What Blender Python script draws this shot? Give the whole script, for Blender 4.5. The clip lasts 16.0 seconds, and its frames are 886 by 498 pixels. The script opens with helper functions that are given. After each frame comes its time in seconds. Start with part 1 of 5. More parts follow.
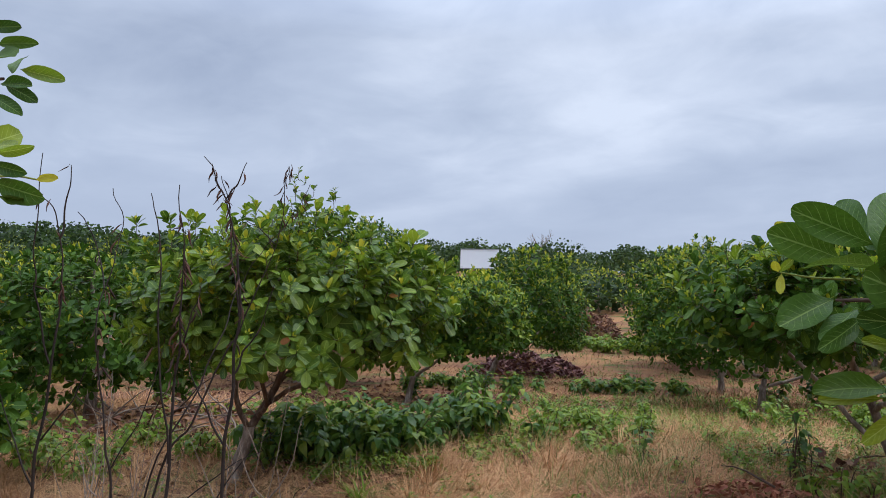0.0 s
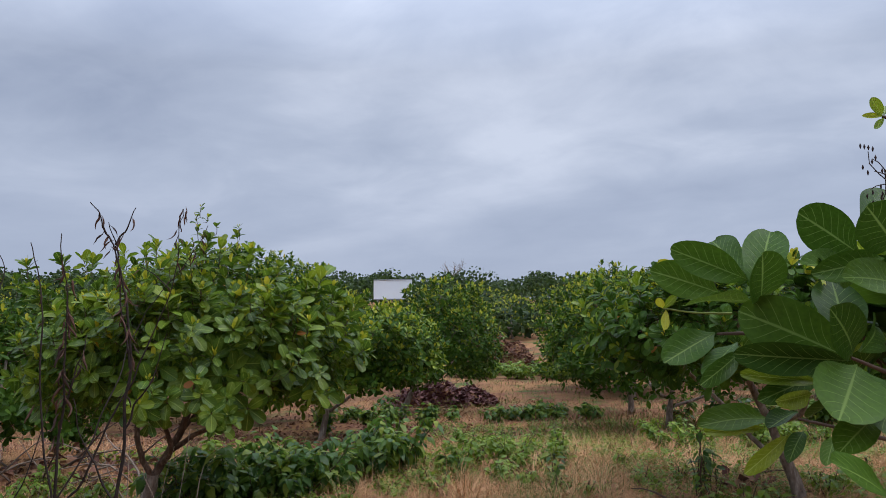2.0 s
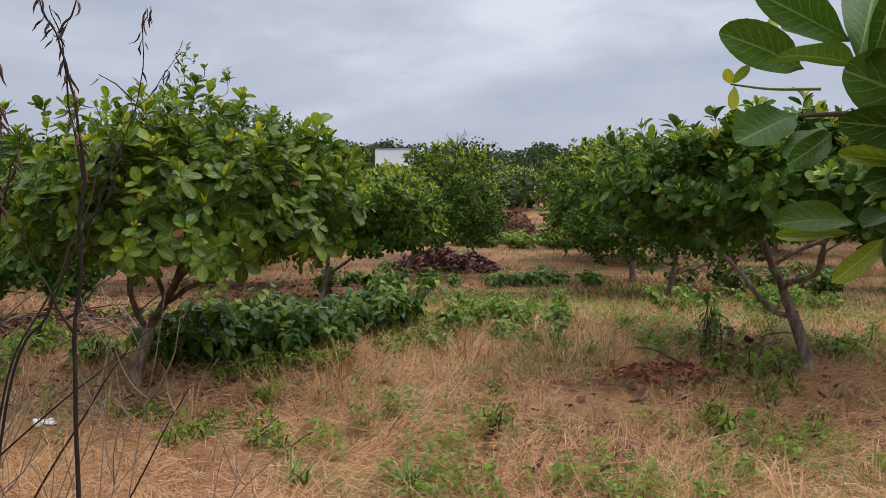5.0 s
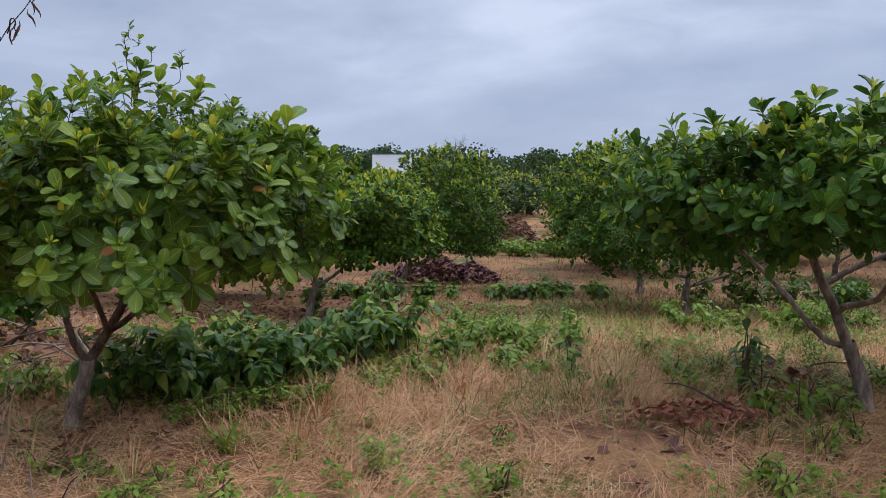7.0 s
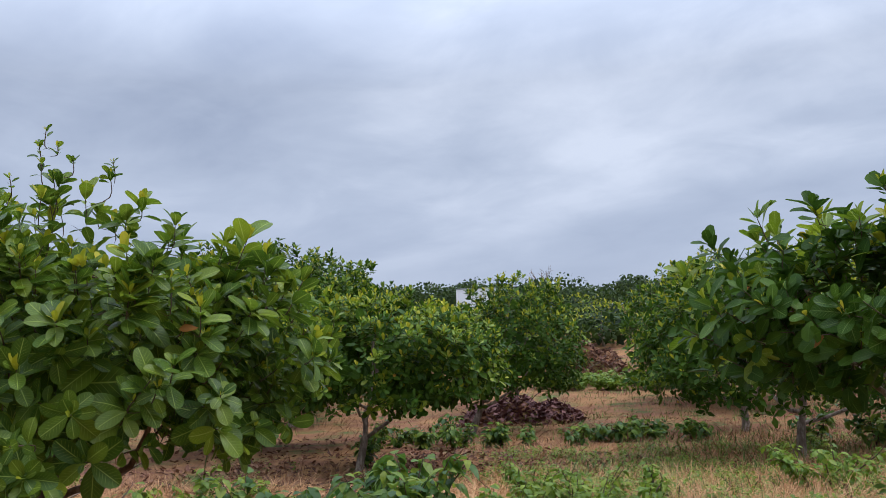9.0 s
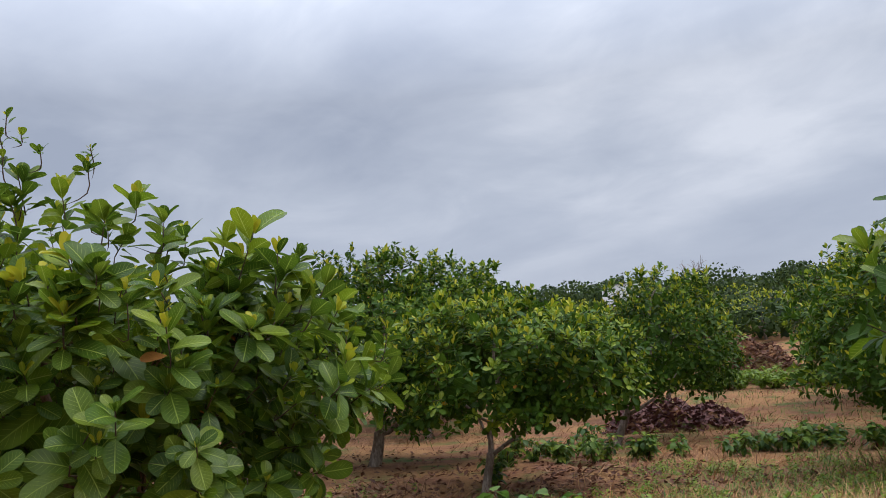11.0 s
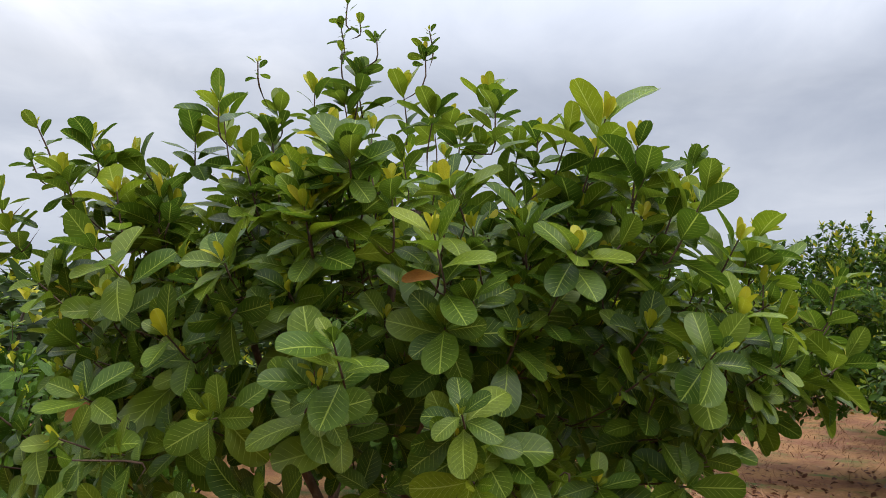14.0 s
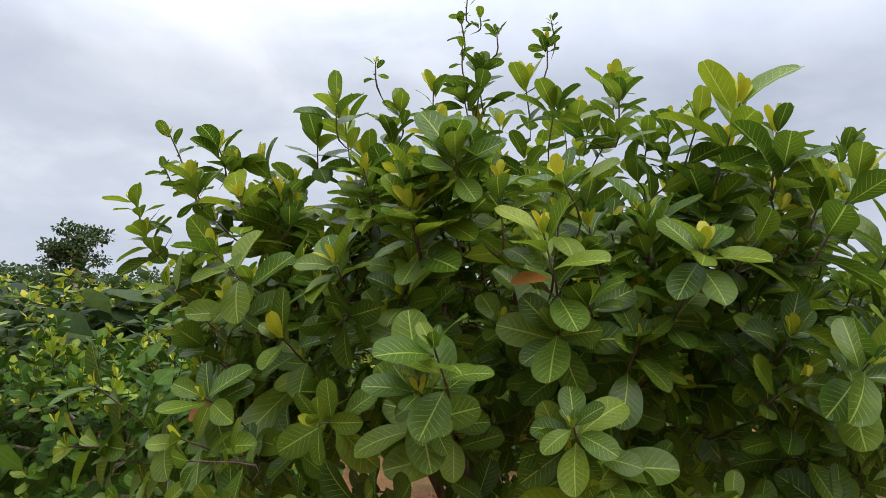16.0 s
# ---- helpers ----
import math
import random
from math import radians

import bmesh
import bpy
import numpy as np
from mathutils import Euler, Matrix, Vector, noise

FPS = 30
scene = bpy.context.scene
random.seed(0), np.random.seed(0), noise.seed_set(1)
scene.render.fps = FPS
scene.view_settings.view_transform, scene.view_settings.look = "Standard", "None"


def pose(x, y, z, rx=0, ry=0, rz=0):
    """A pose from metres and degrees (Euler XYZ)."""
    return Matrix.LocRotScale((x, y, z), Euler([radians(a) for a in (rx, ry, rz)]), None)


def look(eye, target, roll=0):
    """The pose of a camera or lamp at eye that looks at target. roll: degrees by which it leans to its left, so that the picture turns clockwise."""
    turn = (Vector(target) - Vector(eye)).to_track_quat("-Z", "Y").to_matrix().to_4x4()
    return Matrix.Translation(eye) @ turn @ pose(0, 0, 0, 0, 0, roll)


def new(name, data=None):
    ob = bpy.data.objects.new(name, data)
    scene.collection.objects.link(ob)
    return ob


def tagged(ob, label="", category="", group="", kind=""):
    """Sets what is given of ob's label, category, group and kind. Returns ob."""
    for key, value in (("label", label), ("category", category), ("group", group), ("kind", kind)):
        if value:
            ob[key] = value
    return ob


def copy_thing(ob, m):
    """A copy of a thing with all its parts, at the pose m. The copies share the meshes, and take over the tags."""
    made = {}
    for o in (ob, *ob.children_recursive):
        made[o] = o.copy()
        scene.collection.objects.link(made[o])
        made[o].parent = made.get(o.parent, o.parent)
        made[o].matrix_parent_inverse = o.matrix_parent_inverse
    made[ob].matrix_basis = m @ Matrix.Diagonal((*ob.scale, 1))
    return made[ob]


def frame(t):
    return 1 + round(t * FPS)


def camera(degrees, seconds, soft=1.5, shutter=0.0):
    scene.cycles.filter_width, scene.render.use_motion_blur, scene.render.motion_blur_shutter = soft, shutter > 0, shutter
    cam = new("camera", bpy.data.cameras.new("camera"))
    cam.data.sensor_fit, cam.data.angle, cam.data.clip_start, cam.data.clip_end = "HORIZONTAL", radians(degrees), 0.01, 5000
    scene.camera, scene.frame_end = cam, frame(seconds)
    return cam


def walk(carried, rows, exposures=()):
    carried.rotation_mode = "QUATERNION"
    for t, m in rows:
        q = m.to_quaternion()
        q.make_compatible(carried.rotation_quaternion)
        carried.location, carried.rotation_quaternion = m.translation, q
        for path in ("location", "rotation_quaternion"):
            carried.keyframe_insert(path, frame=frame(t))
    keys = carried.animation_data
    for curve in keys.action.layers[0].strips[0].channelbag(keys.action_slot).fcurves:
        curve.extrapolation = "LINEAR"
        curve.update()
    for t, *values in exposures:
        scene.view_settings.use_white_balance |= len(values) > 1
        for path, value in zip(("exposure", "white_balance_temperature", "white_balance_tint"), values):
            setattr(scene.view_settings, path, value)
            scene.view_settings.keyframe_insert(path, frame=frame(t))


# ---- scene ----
cam = camera(57.0, 16.0, soft=0.4)
PATH = [
    (0, (0.071, 0.08, 1.593), (-0.088, 2.071, 1.699), 1.5),
    (0.5, (0.075, 0.077, 1.6), (0.03, 2.073, 1.707), 1.4),
    (1, (0.098, 0.078, 1.615), (0.129, 2.074, 1.73), 1.5),
    (1.5, (0.106, 0.069, 1.62), (0.168, 2.061, 1.787), -0.1),
    (2, (0.106, 0.084, 1.619), (0.159, 2.075, 1.8), -0.5),
    (2.5, (0.111, 0.098, 1.613), (0.145, 2.089, 1.794), -1.0),
    (3, (0.096, 0.186, 1.587), (0.089, 2.178, 1.767), -0.8),
    (3.5, (0.086, 0.343, 1.567), (0.083, 2.339, 1.694), -0.4),
    (4, (0.122, 0.297, 1.506), (0.127, 2.296, 1.456), -0.7),
    (4.2, (0.119, 0.306, 1.485), (0.146, 2.302, 1.365), -0.3),
    (6.3, (0.1, 0.754, 1.502), (0.155, 2.748, 1.362), 0.4),
    (6.5, (0.117, 0.871, 1.499), (0.169, 2.865, 1.356), 0.2),
    (7, (0.148, 1.247, 1.505), (0.2, 3.243, 1.388), 0.3),
    (7.5, (0.215, 1.541, 1.488), (0.196, 3.54, 1.43), -0.9),
    (8, (0.32, 1.828, 1.503), (0.196, 3.824, 1.47), -0.6),
    (8.5, (0.441, 2.193, 1.514), (0.341, 4.187, 1.639), -0.4),
    (9, (0.54, 2.427, 1.494), (0.375, 4.409, 1.709), -2.1),
    (9.2, (0.581, 2.496, 1.507), (0.28, 4.459, 1.741), -2.1),
    (11.3, (0.734, 3.514, 1.532), (0.203, 5.428, 1.768), -3.9),
    (11.5, (0.751, 3.552, 1.535), (0.208, 5.463, 1.766), -2.8),
    (12, (0.723, 3.64, 1.508), (-0.049, 5.472, 1.73), 0.7),
    (12.5, (0.687, 3.837, 1.498), (-0.338, 5.541, 1.713), 1.9),
    (13, (0.672, 4.029, 1.483), (-0.531, 5.611, 1.703), 0.4),
    (13.5, (0.659, 4.222, 1.471), (-0.842, 5.523, 1.708), 1.3),
    (14, (0.573, 4.425, 1.433), (-0.96, 5.687, 1.666), 1.5),
    (14.5, (0.498, 4.535, 1.442), (-1.089, 5.735, 1.651), 1.5),
    (15, (0.51, 4.547, 1.442), (-1.192, 5.576, 1.658), 2.2),
    (15.5, (0.538, 4.555, 1.443), (-1.193, 5.534, 1.657), 2.0),
    (16, (0.557, 4.538, 1.448), (-1.187, 5.492, 1.667), 2.0),
]
EXPOSURES = [(0.0, 0.1, 5900, 11), (2.5, -0.15, 6050, 13), (4.0, 0.1, 6800, 12), (6.5, -0.07, 5750, 14), (8.5, 0.15, 5950, 12), (9.2, 0.0, 5950, 12), (11.5, -0.02, 6450, 12), (12.5, 0.1, 6550, 12), (13.5, 0.14, 6600, 12), (14.5, 0.36, 6680, 11), (16.0, 0.34, 6600, 11)]
walk(cam, [(t, look(eye, target, roll)) for t, eye, target, roll in PATH], EXPOSURES)

# ---- world and light: an overcast sky with a soft, hidden sun ----
SUN_EL, SUN_ROT = radians(54), radians(80)
world = bpy.data.worlds.new("overcast_sky")
scene.world = world
world.use_nodes = True
wn, wl = world.node_tree.nodes, world.node_tree.links
wn.clear()


def node(tree, kind, **values):
    n = tree.nodes.new(kind)
    for key, value in values.items():
        if key in n.inputs:
            n.inputs[key].default_value = value
    return n


def math_node(tree, op, a=None, b=None):
    n = tree.nodes.new("ShaderNodeMath")
    n.operation = op
    for i, v in enumerate((a, b)):
        if v is None:
            continue
        if isinstance(v, (int, float)):
            n.inputs[i].default_value = v
        else:
            tree.links.new(v, n.inputs[i])
    return n.outputs[0]


def build_sky():
    tree = world.node_tree
    L = tree.links.new
    out = node(tree, "ShaderNodeOutputWorld")
    bg = node(tree, "ShaderNodeBackground")
    bg.inputs["Strength"].default_value = 1.0
    L(bg.outputs[0], out.inputs[0])
    sky = node(tree, "ShaderNodeTexSky")
    sky.sky_type = "NISHITA"
    sky.sun_disc = False
    sky.sun_elevation, sky.sun_rotation = SUN_EL, SUN_ROT
    dim = node(tree, "ShaderNodeMix")
    dim.data_type, dim.blend_type = "RGBA", "MULTIPLY"
    dim.inputs[0].default_value = 1.0
    L(sky.outputs[0], dim.inputs[6])
    dim.inputs[7].default_value = (0.07, 0.07, 0.07, 1)
    co = node(tree, "ShaderNodeTexCoord")
    sep = node(tree, "ShaderNodeSeparateXYZ")
    L(co.outputs["Generated"], sep.inputs[0])
    # height above the horizon, and the cloud layer seen in perspective
    up = node(tree, "ShaderNodeMath")
    up.operation = "MAXIMUM"
    L(sep.outputs[2], up.inputs[0])
    up.inputs[1].default_value = 0.0
    den = node(tree, "ShaderNodeMath")
    den.operation = "ADD"
    L(up.outputs[0], den.inputs[0])
    den.inputs[1].default_value = 0.22
    dx = node(tree, "ShaderNodeMath")
    dx.operation = "DIVIDE"
    L(sep.outputs[0], dx.inputs[0])
    L(den.outputs[0], dx.inputs[1])
    dy = node(tree, "ShaderNodeMath")
    dy.operation = "DIVIDE"
    L(sep.outputs[1], dy.inputs[0])
    L(den.outputs[0], dy.inputs[1])
    com = node(tree, "ShaderNodeCombineXYZ")
    L(dx.outputs[0], com.inputs[0])
    L(dy.outputs[0], com.inputs[1])
    mp = node(tree, "ShaderNodeMapping")
    mp.vector_type = "TEXTURE"
    mp.inputs["Rotation"].default_value = (0, 0, radians(CLOUD_TURN))
    mp.inputs["Scale"].default_value = (1.35, 0.8, 1.0)
    mp.inputs["Location"].default_value = CLOUD_AT
    L(com.outputs[0], mp.inputs[0])
    big = node(tree, "ShaderNodeTexNoise", Scale=0.9, Detail=5.0, Roughness=0.5)
    big.inputs["Distortion"].default_value = 0.25
    L(mp.outputs[0], big.inputs["Vector"])
    fine = node(tree, "ShaderNodeTexNoise", Scale=2.6, Detail=7.0, Roughness=0.58)
    fine.inputs["Distortion"].default_value = 0.5
    L(com.outputs[0], fine.inputs["Vector"])
    add = node(tree, "ShaderNodeMix")
    add.inputs[0].default_value = 0.27
    L(big.outputs[0], add.inputs[2])
    L(fine.outputs[0], add.inputs[3])
    # the long break in the clouds, where the layer is thin: a streak along the wind
    ax = node(tree, "ShaderNodeSeparateXYZ")
    L(mp.outputs[0], ax.inputs[0])
    wav = math_node(tree, "MULTIPLY_ADD", big.outputs[0], 0.5)
    wav.node.inputs[2].default_value = -0.25
    away = math_node(tree, "ABSOLUTE", math_node(tree, "ADD", ax.outputs[1], wav))
    thin = node(tree, "ShaderNodeMapRange")
    thin.interpolation_type = "SMOOTHSTEP"
    thin.inputs["From Min"].default_value, thin.inputs["From Max"].default_value = 0.0, 0.26
    thin.inputs["To Min"].default_value, thin.inputs["To Max"].default_value = 0.12, 0.0
    L(away, thin.inputs["Value"])
    add = math_node(tree, "ADD", add.outputs[0], thin.outputs[0])
    ramp = node(tree, "ShaderNodeValToRGB")
    r = ramp.color_ramp
    r.elements[0].position, r.elements[0].color = 0.34, (0.39, 0.44, 0.54, 1)
    r.elements[1].position, r.elements[1].color = 0.64, (0.75, 0.79, 0.86, 1)
    mid = r.elements.new(0.5)
    mid.color = (0.54, 0.59, 0.68, 1)
    L(add, ramp.inputs[0])
    # near the horizon the clouds close to an even blue grey
    low = node(tree, "ShaderNodeMapRange")
    low.inputs["From Min"].default_value, low.inputs["From Max"].default_value = 0.02, 0.2
    L(up.outputs[0], low.inputs["Value"])
    hz = node(tree, "ShaderNodeMix")
    hz.data_type = "RGBA"
    L(low.outputs[0], hz.inputs[0])
    hz.inputs[6].default_value = (0.46, 0.51, 0.62, 1)
    L(ramp.outputs[0], hz.inputs[7])
    # an overcast dome is about three times as bright overhead
    zen = node(tree, "ShaderNodeMapRange")
    zen.inputs["From Min"].default_value, zen.inputs["From Max"].default_value = 0.3, 1.0
    zen.inputs["To Min"].default_value, zen.inputs["To Max"].default_value = 1.0, ZENITH
    L(up.outputs[0], zen.inputs["Value"])
    zm = node(tree, "ShaderNodeMix")
    zm.data_type, zm.blend_type = "RGBA", "MULTIPLY"
    zm.inputs[0].default_value = 1.0
    L(hz.outputs[2], zm.inputs[6])
    L(zen.outputs[0], zm.inputs[7])
    veil = node(tree, "ShaderNodeMix")
    veil.data_type = "RGBA"
    veil.inputs[0].default_value = 0.9
    L(dim.outputs[2], veil.inputs[6])
    L(zm.outputs[2], veil.inputs[7])
    L(veil.outputs[2], bg.inputs["Color"])


CLOUD_TURN, CLOUD_AT, ZENITH = -36, (0.3, 2.62, 0.0), 4.6
build_sky()

lamp = bpy.data.lights.new("sun", "SUN")
lamp.energy, lamp.angle, lamp.color = 1.5, radians(25), (1.0, 0.96, 0.9)
sun = new("sun", lamp)
sun_dir = Vector((math.sin(SUN_ROT) * math.cos(SUN_EL), math.cos(SUN_ROT) * math.cos(SUN_EL), math.sin(SUN_EL)))
sun.matrix_world = look(sun_dir * 50, (0, 0, 0))

# ---- materials ----


def material(name, rough=0.7, spec=0.3):
    m = bpy.data.materials.new(name)
    m.use_nodes = True
    b = m.node_tree.nodes["Principled BSDF"]
    b.inputs["Roughness"].default_value = rough
    b.inputs["Specular IOR Level"].default_value = spec
    return m, m.node_tree, b


def ramp_node(tree, stops):
    n = tree.nodes.new("ShaderNodeValToRGB")
    e = n.color_ramp.elements
    e[0].position, e[0].color = stops[0][0], (*stops[0][1], 1)
    e[1].position, e[1].color = stops[-1][0], (*stops[-1][1], 1)
    for p, c in stops[1:-1]:
        e.new(p).color = (*c, 1)
    return n


def leaf_material(name, colours, vein, vein_mix=0.7, rough=0.38, translucent=0.42, whole=False, spec=0.28):
    """Leaf: colour varies leaf by leaf, with midrib and side veins along the blade's own u, v."""
    m, tree, b = material(name, rough, spec)
    L = tree.links.new
    if whole:
        rnd = tree.nodes.new("ShaderNodeObjectInfo").outputs["Random"]
    else:
        rnd = tree.nodes.new("ShaderNodeNewGeometry").outputs["Random Per Island"]
    n = len(colours) - 1
    ramp = ramp_node(tree, [(i / n, c) for i, c in enumerate(colours)])
    L(rnd, ramp.inputs[0])
    co = tree.nodes.new("ShaderNodeTexCoord")
    uv = tree.nodes.new("ShaderNodeUVMap")
    sep = tree.nodes.new("ShaderNodeSeparateXYZ")
    L(uv.outputs[0], sep.inputs[0])
    across = math_node(tree, "ABSOLUTE", math_node(tree, "SUBTRACT", sep.outputs[1], 0.5))
    def soft(value, near, far):
        n = tree.nodes.new("ShaderNodeMapRange")
        n.interpolation_type = "SMOOTHSTEP"
        n.inputs["From Min"].default_value, n.inputs["From Max"].default_value = near, far
        n.inputs["To Min"].default_value, n.inputs["To Max"].default_value = 1.0, 0.0
        L(value, n.inputs["Value"])
        return n.outputs[0]
    rib = soft(across, 0.008, 0.034)
    bow = math_node(tree, "POWER", across, 0.8)
    side = math_node(tree, "SUBTRACT", math_node(tree, "MULTIPLY", sep.outputs[0], 9.0), math_node(tree, "MULTIPLY", bow, 4.0))
    fr = math_node(tree, "ABSOLUTE", math_node(tree, "SUBTRACT", math_node(tree, "FRACT", side), 0.5))
    vein2 = math_node(tree, "MULTIPLY", math_node(tree, "MULTIPLY", soft(fr, 0.01, 0.06), soft(across, 0.2, 0.52)), 0.8)
    v = math_node(tree, "MAXIMUM", rib, vein2)
    mix = tree.nodes.new("ShaderNodeMix")
    mix.data_type = "RGBA"
    L(math_node(tree, "MULTIPLY", v, vein_mix), mix.inputs[0])
    noi = node(tree, "ShaderNodeTexNoise", Scale=22.0, Detail=3.0)
    L(co.outputs["Object"], noi.inputs["Vector"])
    blot = tree.nodes.new("ShaderNodeMix")
    blot.data_type, blot.blend_type = "RGBA", "MULTIPLY"
    blot.inputs[0].default_value = 0.55
    L(ramp.outputs[0], blot.inputs[6])
    g = ramp_node(tree, [(0.3, (0.65, 0.65, 0.6)), (0.7, (1.25, 1.2, 1.1))])
    L(noi.outputs[0], g.inputs[0])
    L(g.outputs[0], blot.inputs[7])
    L(blot.outputs[2], mix.inputs[6])
    mix.inputs[7].default_value = (*vein, 1)
    L(mix.outputs[2], b.inputs["Base Color"])
    bump = node(tree, "ShaderNodeBump", Strength=0.22, Distance=0.004)
    L(math_node(tree, "SUBTRACT", noi.outputs[0], math_node(tree, "MULTIPLY", v, 0.5)), bump.inputs["Height"])
    L(bump.outputs[0], b.inputs["Normal"])
    tr = tree.nodes.new("ShaderNodeBsdfTranslucent")
    L(mix.outputs[2], tr.inputs["Color"])
    ms = tree.nodes.new("ShaderNodeMixShader")
    ms.inputs[0].default_value = translucent
    L(b.outputs[0], ms.inputs[1])
    L(tr.outputs[0], ms.inputs[2])
    L(ms.outputs[0], tree.nodes["Material Output"].inputs["Surface"])
    return m


def noisy_material(name, stops, scale=6.0, rough=0.85, bump=0.4, stretch=(1, 1, 1), dist=0.02, detail=8.0, island=0.0):
    m, tree, b = material(name, rough, 0.15)
    L = tree.links.new
    co = tree.nodes.new("ShaderNodeTexCoord")
    mp = tree.nodes.new("ShaderNodeMapping")
    mp.inputs["Scale"].default_value = stretch
    L(co.outputs["Object"], mp.inputs[0])
    n1 = node(tree, "ShaderNodeTexNoise", Scale=scale, Detail=detail, Roughness=0.65)
    L(mp.outputs[0], n1.inputs["Vector"])
    n2 = node(tree, "ShaderNodeTexNoise", Scale=scale * 0.17, Detail=4.0)
    L(mp.outputs[0], n2.inputs["Vector"])
    fac = math_node(tree, "ADD", math_node(tree, "MULTIPLY", n1.outputs[0], 0.6), math_node(tree, "MULTIPLY", n2.outputs[0], 0.4))
    if island:
        geo = tree.nodes.new("ShaderNodeNewGeometry")
        r = math_node(tree, "MULTIPLY", math_node(tree, "SUBTRACT", geo.outputs["Random Per Island"], 0.5), island)
        fac = math_node(tree, "ADD", fac, r)
    ramp = ramp_node(tree, stops)
    L(fac, ramp.inputs[0])
    L(ramp.outputs[0], b.inputs["Base Color"])
    bp = node(tree, "ShaderNodeBump", Strength=bump, Distance=dist)
    L(n1.outputs[0], bp.inputs["Height"])
    L(bp.outputs[0], b.inputs["Normal"])
    return m


GREENS = [(0.046, 0.096, 0.009), (0.068, 0.130, 0.011), (0.100, 0.166, 0.013), (0.156, 0.218, 0.016)]
FRESH = [(0.110, 0.190, 0.010), (0.165, 0.245, 0.013), (0.24, 0.305, 0.018)]
YOUNG = [(0.28, 0.34, 0.02), (0.40, 0.40, 0.022), (0.50, 0.44, 0.03)]
OLD = [(0.55, 0.30, 0.03), (0.46, 0.21, 0.03), (0.34, 0.13, 0.04)]
VEIN = (0.42, 0.52, 0.09)
LEAF = leaf_material("cashew_leaf", GREENS, VEIN)
LEAF_FRESH = leaf_material("fresh_cashew_leaf", FRESH, (0.46, 0.54, 0.12))
LEAF_YOUNG = leaf_material("young_cashew_leaf", YOUNG, (0.48, 0.5, 0.12), 0.4, 0.45, 0.35)
LEAF_OLD = leaf_material("old_orange_leaf", OLD, (0.5, 0.3, 0.1), 0.3, 0.6)
LEAF_ONE = leaf_material("cashew_leaf_single", GREENS, VEIN, whole=True)
FRESH_ONE = leaf_material("fresh_leaf_single", FRESH, (0.46, 0.54, 0.12), whole=True)
YOUNG_ONE = leaf_material("young_leaf_single", YOUNG, (0.48, 0.5, 0.12), 0.4, 0.45, 0.35, whole=True)
OLD_ONE = leaf_material("orange_leaf_single", OLD, (0.5, 0.3, 0.1), 0.3, 0.6, whole=True)
DARKS = [(0.028, 0.066, 0.007), (0.046, 0.100, 0.009), (0.078, 0.146, 0.013)]
LEAF_DARK = leaf_material("mature_cashew_leaf", DARKS, (0.16, 0.26, 0.05), 0.42, 0.46, 0.3, spec=0.12)
DARK_ONE = leaf_material("mature_leaf_single", DARKS, (0.24, 0.34, 0.08), 0.6, 0.46, 0.3, whole=True, spec=0.1)
HERB = leaf_material("herb_leaf", [(0.040, 0.098, 0.020), (0.075, 0.150, 0.024), (0.135, 0.220, 0.030), (0.26, 0.31, 0.034)], (0.09, 0.16, 0.05), 0.35)
WEED = leaf_material("weed_leaf", [(0.10, 0.18, 0.016), (0.16, 0.245, 0.02), (0.24, 0.31, 0.028)], (0.2, 0.3, 0.1), 0.3)
DRYLEAF = leaf_material("dry_leaf", [(0.08, 0.040, 0.032), (0.14, 0.062, 0.044), (0.21, 0.105, 0.065), (0.30, 0.18, 0.11)], (0.2, 0.13, 0.09), 0.3, 0.75, 0.1, spec=0.15)
REDLEAF = leaf_material("red_dry_leaf", [(0.16, 0.05, 0.03), (0.24, 0.085, 0.05), (0.30, 0.13, 0.08)], (0.3, 0.2, 0.12), 0.3, 0.75, 0.1, spec=0.15)
PILELEAF = leaf_material("dark_dry_leaf", [(0.075, 0.030, 0.032), (0.125, 0.052, 0.050), (0.19, 0.088, 0.075)], (0.2, 0.11, 0.09), 0.3, 0.7, 0.05, spec=0.2)
FARLEAF = leaf_material("far_leaf", [(0.019, 0.038, 0.011), (0.036, 0.066, 0.015), (0.072, 0.112, 0.022)], (0.06, 0.1, 0.04), 0.1, 0.6)
STRAW = noisy_material("dry_grass", [(0.2, (0.30, 0.150, 0.066)), (0.5, (0.53, 0.290, 0.138)), (0.8, (0.67, 0.43, 0.225))], 3.0, 0.85, 0.1, island=0.36)
REDSTRAW = noisy_material("reddish_dry_grass", [(0.2, (0.105, 0.048, 0.025)), (0.5, (0.225, 0.105, 0.054)), (0.8, (0.37, 0.20, 0.11))], 3.0, 0.75, 0.1, island=0.7)
ORANGESTRAW = noisy_material("orange_dry_grass", [(0.2, (0.17, 0.080, 0.036)), (0.5, (0.40, 0.205, 0.090)), (0.8, (0.58, 0.36, 0.17))], 3.0, 0.75, 0.1, island=0.7)
GREENGRASS = noisy_material("green_grass", [(0.2, (0.05, 0.10, 0.02)), (0.5, (0.10, 0.18, 0.03)), (0.8, (0.20, 0.26, 0.06))], 3.0, 0.6, 0.1, island=0.7)
BARK = noisy_material("grey_bark", [(0.36, (0.08, 0.055, 0.042)), (0.5, (0.21, 0.160, 0.126)), (0.63, (0.42, 0.35, 0.29))], 26, 0.9, 0.8, (1, 1, 0.35), 0.02)
